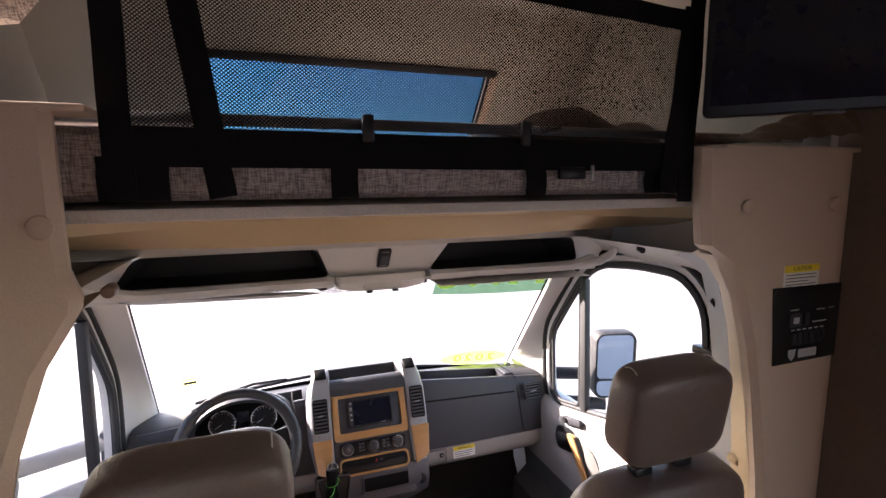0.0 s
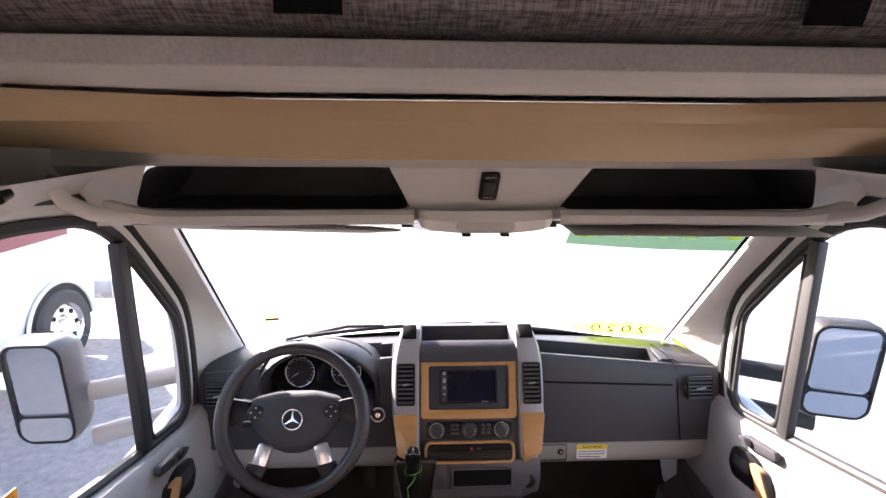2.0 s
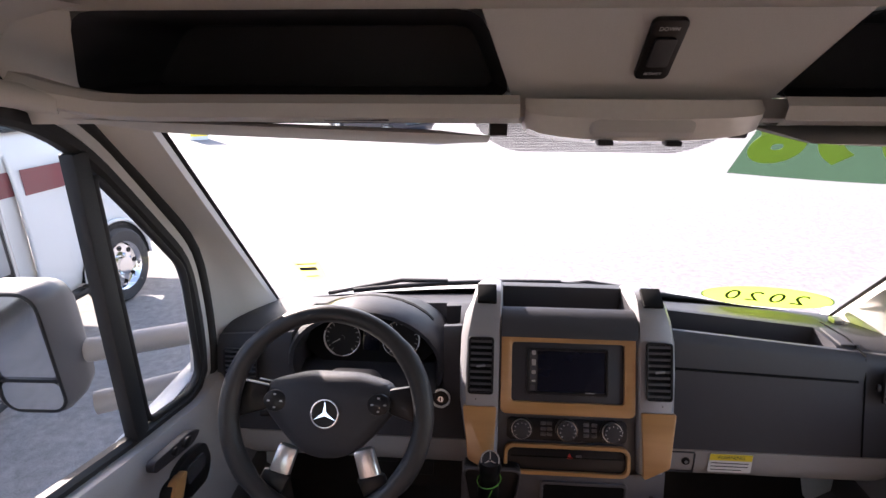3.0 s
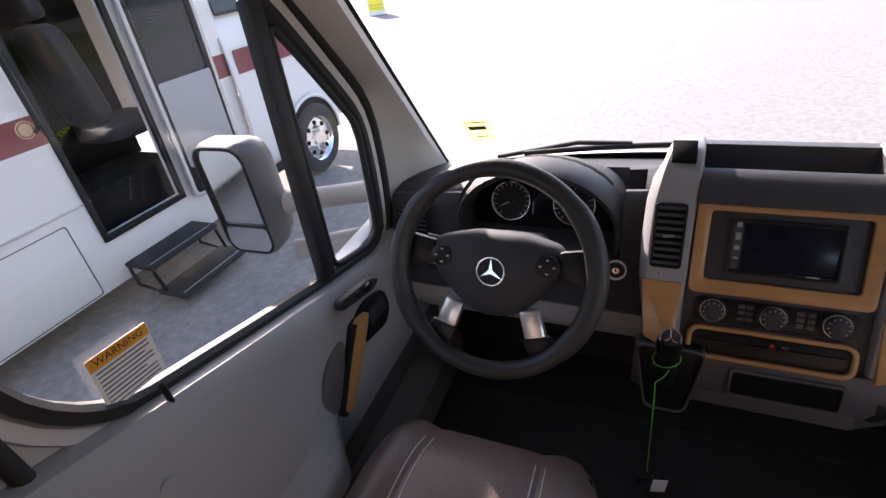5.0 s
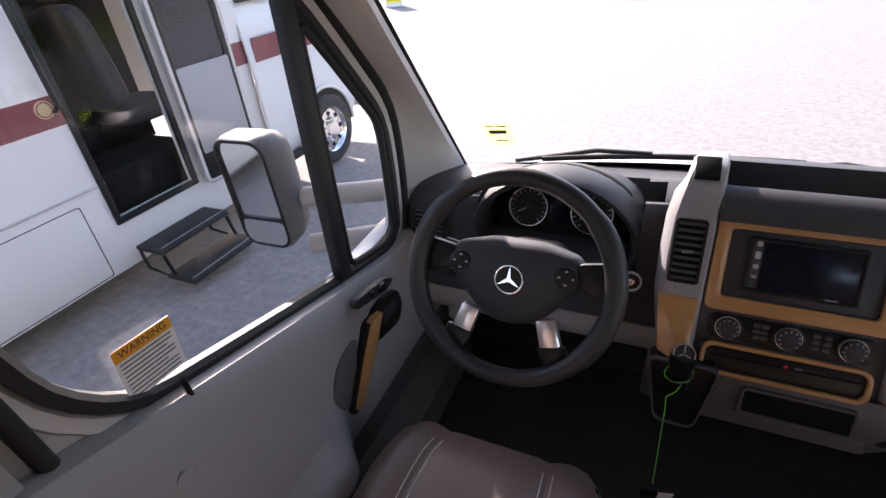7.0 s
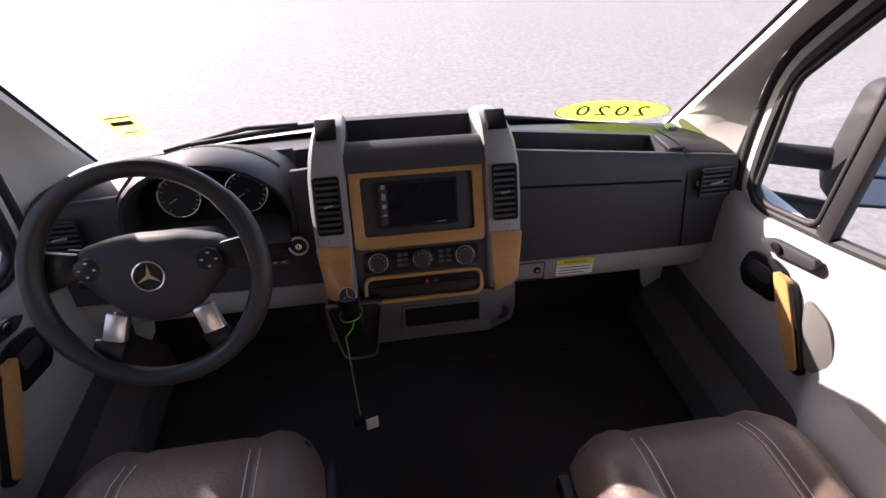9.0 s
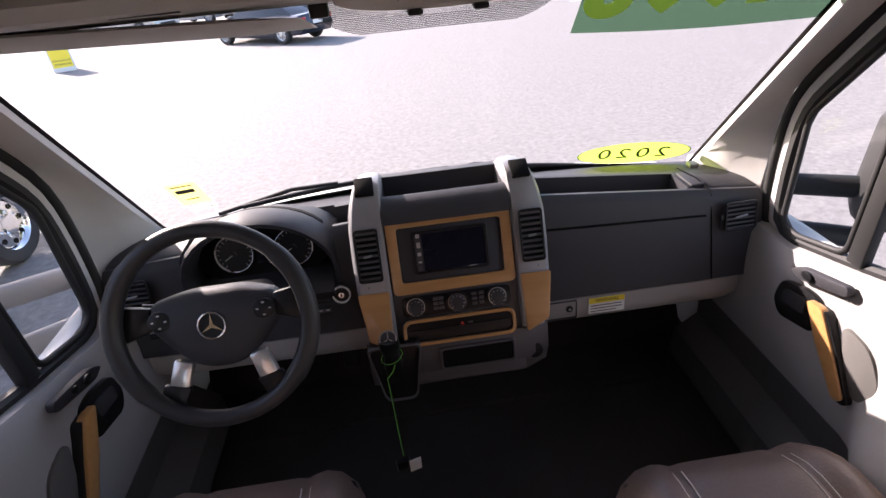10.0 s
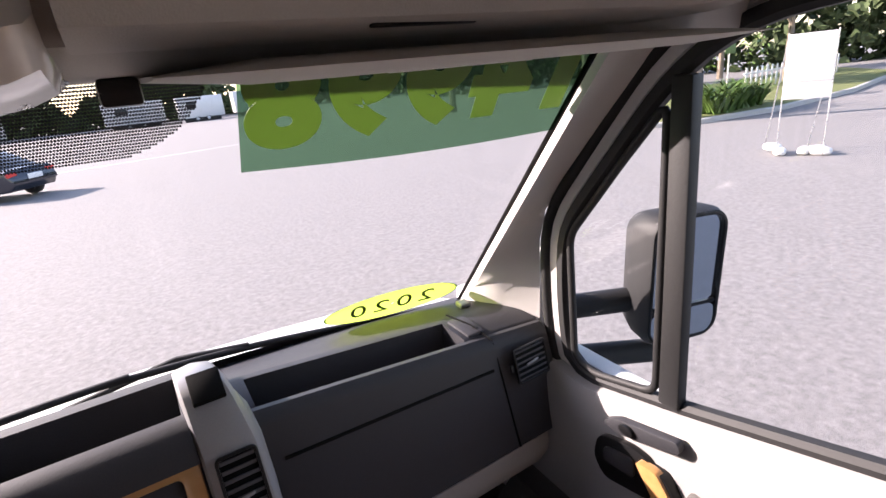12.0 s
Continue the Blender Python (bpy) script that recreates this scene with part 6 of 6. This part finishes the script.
def parked_car(name, x, y, heading, paint, length, height, suv, label):
    """A parked car with body, glasshouse, lamps and wheels, its nose along the heading."""
    t = pose(x, y, GZ, 0, 0, heading)
    L, W = length / 2, 0.90
    hb = 0.68 if not suv else 0.88
    parts = []
    st = [(-L, 0.45, 0.62, 0.78), (-L + 0.15, 0.28, hb + 0.18, 0.86), (-L * 0.55, 0.22, hb + 0.22, 0.90), (0, 0.20, hb + 0.18, W), (L * 0.45, 0.22, hb + 0.12, 0.90), (L * 0.8, 0.25, hb, 0.86), (L - 0.05, 0.35, hb - 0.14, 0.75), (L, 0.42, 0.5, 0.68)]
    rws = []
    for px, z0, z1, w in st:
        rws.append([t @ Vector((px, yy, zz)) for yy, zz in ((-w * 0.9, z0), (-w, (z0 + z1) / 2 - 0.05), (-w * 0.97, z1 - 0.06), (-w * 0.85, z1), (0, z1 + 0.03), (w * 0.85, z1), (w * 0.97, z1 - 0.06), (w, (z0 + z1) / 2 - 0.05), (w * 0.9, z0))])
    parts.append(loft("body", rws, paint, closed=True, caps=True))
    gl = ([(-L + 0.25, hb + 0.18, 0.78, 0), (-L + 0.40, height - 0.06, 0.64, 1), (-0.1, height, 0.66, 1), (0.45, height - 0.05, 0.64, 1), (1.15, hb + 0.14, 0.78, 0)] if suv else
          [(-L + 0.42, hb + 0.20, 0.74, 0), (-L + 1.25, height - 0.07, 0.60, 1), (-0.25, height, 0.63, 1), (0.25, height - 0.06, 0.61, 1), (1.15, hb + 0.15, 0.78, 0)])
    rws = []
    for px, zt, w, up in gl:
        zb = hb + 0.12
        rws.append([t @ Vector((px, yy, zz)) for yy, zz in ((-0.82, zb), (-w, zt - 0.02), (-w * 0.8, zt), (0, zt + 0.02), (w * 0.8, zt), (w, zt - 0.02), (0.82, zb))])
    parts.append(loft("glasshouse", rws, M_CARWIN))
    rws = [[t @ Vector((px, yy, zz)) for yy, zz in ((-w - 0.005, zt - 0.03), (-w * 0.8, zt + 0.012), (0, zt + 0.032), (w * 0.8, zt + 0.012), (w + 0.005, zt - 0.03))] for px, zt, w, up in gl[1:4]]
    parts.append(loft("roof", rws, paint))
    r = 0.33 if not suv else 0.37
    for px in (-L * 0.60, L * 0.62):
        for sy in (-1, 1):
            wh = wheel(0, 0, 0, r, 0.22, 1, M_CARSILVER)
            mt_ = t @ pose(px, sy * 0.80, r) @ pose(0, 0, 0, 0, 0, 90 * sy)
            wh.matrix_basis = mt_
            parts.append(wh)
    for sy in (-1, 1):
        parts.append(box("tail_lamp", (-L + 0.10, sy * 0.66, hb + 0.05), (0.10, 0.32, 0.12), M_RED, 0.03, mtx=t))
        parts.append(box("head_lamp", (L - 0.16, sy * 0.58, hb - 0.12), (0.16, 0.28, 0.11), M_LENS, 0.03, mtx=t))
        parts.append(box("wing_mirror", (0.80, sy * 0.98, hb + 0.22), (0.12, 0.16, 0.10), paint, 0.03, mtx=t))
    parts.append(box("number_plate", (-L - 0.005, 0, hb - 0.05), (0.02, 0.5, 0.14), M_PAPER, 0.004, mtx=t))
    parts.append(box("grille", (L - 0.02, 0, 0.52), (0.05, 0.9, 0.14), M_BLACK, 0.02, mtx=t))
    return thing(name, (x, y, GZ), parts, label, "car", "parked cars")


parked_car("sedan", -4.15, 21.2, 145, M_NAVY, 4.6, 1.43, False, "dark blue parked saloon car on the asphalt")
parked_car("estate_car", -12.3, 29.2, -25, M_CARSILVER, 4.7, 1.65, True, "silver parked estate car in the lot")
parked_car("off_roader", -10.6, 34.5, -25, M_CARSILVER, 4.4, 1.75, True, "grey parked off-road car in the lot")
parked_car("off_roader", -20.6, 33.5, -30, M_RVWHITE, 4.6, 1.80, True, "white parked off-road car in the lot")

# folding floor sign
mt = pose(-10.3, 18.9, GZ, 0, 0, 28)
parts = []
for s in (-1, 1):
    m2 = mt @ pose(0, s * 0.22, 0, s * 13 + 90, 0, 0)
    parts.append(plate("board", rrect(0, 0.50, 0.62, 1.0, 0.03), m2, -0.012, 0.012, M_RVWHITE, 0.004))
    fz = 1 if s < 0 else -1
    if s < 0:
        parts.append(plate("notice", rrect(0, 0.54, 0.54, 0.82, 0.01), m2, 0.012, 0.016, M_YELLOW, 0))
        parts.append(words("heading", "SLOW", m2 @ pose(0, 0.74, 0.0165), 0.15, M_INK, 0.001))
        parts.append(words("line", "WATCH FOR", m2 @ pose(0, 0.33, 0.0165), 0.085, M_INK, 0.001))
        parts.append(words("line", "PEDESTRIANS", m2 @ pose(0, 0.22, 0.0165), 0.075, M_INK, 0.001))
thing("floor_sign", (-10.3, 18.9, GZ), parts, "yellow and white folding warning sign on asphalt", "sign")

# verge with kerb beyond the car park
rws = []
pts = [(13.2, 11.9), (13.7, 11.0), (14.8, 10.2), (18.0, 9.6), (24, 9.8), (34, 11.5)]
inn = [(p[0] + 8 + 0.3 * k, p[1] + 11 - 0.5 * k) for k, p in enumerate(pts)]
kerb = [[(x, y, GZ - 0.01), (x, y, GZ + 0.13), (x + 0.02, y + 0.02, GZ + 0.15), (x + 0.06, y + 0.16, GZ + 0.15), (x + 0.06, y + 0.16, GZ)] for x, y in pts]
struct(loft("kerb", kerb, M_CURB), "pale concrete kerb along the verge", "kerb")
lawn = [[(x + 0.06, y + 0.16, GZ + 0.14), (lerp(x, a, 0.5), lerp(y, b, 0.5), GZ + 0.22), (a, b, GZ + 0.15)] for (x, y), (a, b) in zip(pts, inn)]
struct(loft("verge", lawn, M_LAWN), "dry green grass verge behind the kerb", "ground")


def strap_plant(x, y, n, h, seed):
    rnd = random.Random(seed)
    vs, fs = [], []
    for _ in range(n):
        a, l = rnd.random() * 2 * math.pi, h * (0.6 + 0.6 * rnd.random())
        dx, dy = math.cos(a), math.sin(a)
        b = len(vs)
        bx, by = x + 0.35 * h * rnd.uniform(-1, 1), y + 0.35 * h * rnd.uniform(-1, 1)
        for k in range(6):
            t = k / 5
            r = l * 0.75 * t
            z = GZ + 0.15 + l * (1.5 * t - 0.95 * t * t)
            w = 0.045 * (1 - t) ** 0.6 + 0.004
            vs.extend([(bx + dx * r - dy * w, by + dy * r + dx * w, z), (bx + dx * r + dy * w, by + dy * r - dx * w, z)])
            if k:
                fs.append((b + 2 * k - 2, b + 2 * k - 1, b + 2 * k + 1, b + 2 * k))
    return mesh("plant", vs, fs, M_LEAF)


for k, (x, y, h) in enumerate(((16.2, 10.7, 1.25), (17.3, 10.9, 1.4), (18.3, 10.8, 1.1))):
    tagged(strap_plant(x, y, 120, h, k), "bushy green strap-leaved plant in the verge", "plant", "verge plants")


def tree(x, y, h, spread, seed, palm=False, trunk=0.22):
    """A tree: tapered leaning trunk, limbs and a crown of many small leaves."""
    rnd = random.Random(seed)
    rws = []
    lean = rnd.uniform(-0.04, 0.04)
    th = h * (0.85 if palm else 0.55)
    for k in range(12):
        t = k / 11
        r = trunk * (1 - 0.6 * t) * (1 + (0.14 if palm and k % 2 else 0))
        rws.append([(x + lean * th * t + r * math.cos(a), y + r * math.sin(a), GZ + 0.1 + th * t) for a in [2 * math.pi * j / 9 for j in range(9)]])
    parts = [loft("trunk", rws, M_BARK, closed=True)]
    vs, fs = [], []

    def leaf(p, d, l, w):
        b = len(vs)
        s_ = d.cross(Vector((rnd.uniform(-1, 1), rnd.uniform(-1, 1), rnd.uniform(-1, 1)))).normalized() * w
        vs.extend([p, p + d * l * 0.5 + s_, p + d * l, p + d * l * 0.5 - s_])
        fs.append((b, b + 1, b + 2, b + 3))
    top = Vector((x + lean * th, y, GZ + 0.1 + th))
    if palm:
        for k in range(26):
            a, up = rnd.random() * 6.283, rnd.uniform(-0.3, 1.0)
            for j in range(14):
                t = j / 13
                p = top + Vector((math.cos(a), math.sin(a), 0)) * spread * t + Vector((0, 0, spread * (up * t - 0.9 * t * t)))
                for sd in (-1, 1):
                    leaf(p, Vector((-math.sin(a) * sd, math.cos(a) * sd, -0.5)).normalized(), 0.5 * (1 - 0.6 * t), 0.03)
    else:
        for k in range(16):
            a, el = rnd.random() * 6.283, rnd.uniform(0.1, 1.2)
            e = top + Vector((math.cos(a) * math.cos(el), math.sin(a) * math.cos(el), math.sin(el))) * spread * rnd.uniform(0.5, 1.0)
            parts.append(tube("limb", [top - Vector((0, 0, rnd.uniform(0, th * 0.4))), top.lerp(e, 0.5) + Vector((0, 0, 0.2)), e], trunk * 0.25, M_BARK))
            for _ in range(110):
                q = Vector((rnd.gauss(0, 1), rnd.gauss(0, 1), rnd.gauss(0, 0.7))) * spread * 0.24
                leaf(e + q, Vector((rnd.uniform(-1, 1), rnd.uniform(-1, 1), rnd.uniform(-0.6, 0.6))).normalized(), spread * 0.13, spread * 0.05)
    parts.append(tagged(mesh("crown", vs, fs, M_LEAF if palm else M_TREE, smooth=False), kind="stuff"))
    return thing("palm_tree" if palm else "tree", (x, y, GZ), parts, "palm with rough bark and arching fronds" if palm else "leafy green tree with uneven crown", "tree", "palms" if palm else "trees")


tree(15.0, 10.65, 4.2, 1.8, 5, True, 0.24)
tree(24, 17, 7, 3.0, 7)
tree(30, 15, 8, 3.4, 8)
tree(22, 20, 6, 2.4, 9, True, 0.2)
tree(36, 22, 8, 3.5, 10)
tree(27, 26, 7, 3.2, 11)
tree(17, 27, 6.5, 2.8, 12)

# far wood: clumps of leaves in one belt
rnd = random.Random(3)
vs, fs = [], []
for k in range(9000):
    x = rnd.uniform(-110, 120)
    y = 92 + rnd.uniform(0, 10) + 0.0006 * x * x
    hgt = 6.0 + 2.2 * math.sin(x * 0.21) + 1.6 * math.sin(x * 0.53 + 1) + 0.8 * math.sin(x * 1.3)
    z = GZ + rnd.random() ** 0.8 * hgt
    c = Vector((x, y, z))
    for _ in range(2):
        b = len(vs)
        d1 = Vector((rnd.uniform(-1, 1), rnd.uniform(-0.5, 0.5), rnd.uniform(-1, 1))).normalized() * 0.75
        d2 = Vector((rnd.uniform(-1, 1), rnd.uniform(-0.5, 0.5), rnd.uniform(-1, 1))).normalized() * 0.6
        vs.extend([c - d1, c + d2, c + d1, c - d2])
        fs.append((b, b + 1, b + 2, b + 3))
for k in range(5200):
    t = rnd.random()
    x, y = lerp(30, 62, t) + rnd.uniform(0, 8), lerp(62, -8, t) + rnd.uniform(-2, 2)
    z = GZ + rnd.random() ** 0.9 * (7.5 + 2 * math.sin(t * 31) + 1.2 * math.sin(t * 77))
    c = Vector((x, y, z))
    for _ in range(2):
        b = len(vs)
        d1 = Vector((rnd.uniform(-1, 1), rnd.uniform(-1, 1), rnd.uniform(-1, 1))).normalized() * 0.62
        d2 = Vector((rnd.uniform(-1, 1), rnd.uniform(-1, 1), rnd.uniform(-1, 1))).normalized() * 0.45
        vs.extend([c - d1, c + d2, c + d1, c - d2])
        fs.append((b, b + 1, b + 2, b + 3))
tagged(mesh("far_wood", vs, fs, M_TREE, smooth=False), "belt of dark green trees beyond the lot", "woods", kind="stuff")
# far buildings and trailers
for x, y, l, h in ((9.5, 76, 5.5, 2.6), (17, 78, 6, 2.8), (2.0, 80, 7, 2.7), (-16, 82, 8, 3)):
    pr = [box("trailer_body", (x, y, GZ + 0.5 + h / 2), (l, 2.4, h), M_RVWHITE, 0.08), box("trailer_window", (x - l * 0.2, y - 1.21, GZ + 0.5 + h * 0.6), (l * 0.2, 0.04, h * 0.28), M_CARWIN, 0.02),
          box("trailer_skirt", (x, y - 1.0, GZ + 0.25), (l * 0.8, 0.1, 0.5), M_BLACK, 0.02)]
    for q in (-0.12, 0.12):
        pr.append(wheel(x + q * l, y - 1.1, GZ + 0.35, 0.35, 0.2, 1, M_CARSILVER))
        pr[-1].matrix_basis = pose(x + q * l, y - 1.1, 0, 0, 0, -90) @ pose(-(x + q * l), -(y - 1.1), 0)
    thing("trailer", (x, y, GZ), pr, "white parked trailer at the far edge", "trailer", "far trailers")

# blank board on a pole frame, weighted by sandbags
A, B = Vector((10.62, 6.17, 0)), Vector((10.95, 5.52, 0))
dv = (B - A).normalized()
nv = Vector((dv.y, -dv.x, 0))
MBd = basis((A + B) / 2 + Vector((0, 0, 0.86)), dv, (0, 0, 1))
parts = [plate("panel", rrect(0, 0, 0.70, 1.12, 0.01), MBd, -0.012, 0.012, M_RVWHITE, 0.003)]
parts.append(box("panel_rib", (0, -0.25, 0.014), (0.70, 0.012, 0.012), M_CURB, 0, mtx=MBd))
for e in (-1, 1):
    f = (A + B) / 2 + dv * e * 0.36
    parts.append(tube("pole", [f + Vector((0, 0, 1.45)), f + Vector((0, 0, GZ + 0.03))], 0.012, M_ALU))
    parts.append(tube("brace", [f + Vector((0, 0, 1.35)), f - nv * 0.75 - dv * 0.18 + Vector((0, 0, GZ + 0.03))], 0.012, M_ALU))
    parts.append(tube("foot", [f + Vector((0, 0, GZ + 0.04)), f - nv * 0.75 - dv * 0.18 + Vector((0, 0, GZ + 0.04))], 0.012, M_ALU))
thing("sign_frame", ((A + B) / 2 + Vector((0, 0, GZ))), parts, "blank white board on a thin metal frame", "sign frame")
for k, (a, b) in enumerate(((-0.30, 0.12), (-0.42, 0.30), (0.34, 0.10), (0.30, 0.32), (0.10, 0.2))):
    p = (A + B) / 2 + dv * a - nv * b
    tagged(pillow("sandbag", (p.x, p.y, GZ + 0.075 + (0.06 if k == 1 else 0)), (0.36, 0.22, 0.15), M_SAND, (0, 0, 30 + 40 * k), 0.7, n=10), "white sandbag weighing down the frame", "sandbag", "sandbags")

# road signs and posts by the verge
for x, y, h, m_ in ((20.2, 12.6, 2.4, M_LEAF), (17.6, 13.0, 1.9, M_ORANGE)):
    pr = [tube("post", [(x, y, GZ + 0.1), (x, y, GZ + h)], 0.03, M_ALU), box("plate", (x, y - 0.04, GZ + h - 0.3), (0.7, 0.02, 0.5 if m_ is M_LEAF else 0.9), m_ if m_ is M_LEAF else M_PADDED, 0.01)]
    thing("road_sign", (x, y, GZ), pr, "small road sign on a metal post", "sign", "road signs")
# white fence
pr = []
for k in range(22):
    x = 24 + 0.5 * k
    pr.append(box("picket", (x, 13.9 + 0.03 * k, GZ + 0.65), (0.14, 0.03, 1.0), M_RVWHITE, 0.01))
pr.append(box("fence_rail", (29.3, 14.25, GZ + 0.9), (11, 0.04, 0.08), M_RVWHITE, 0.01, (0, 0, 3.4)))
thing("picket_fence", (29, 14.2, GZ), pr, "white picket fence behind the verge", "fence")
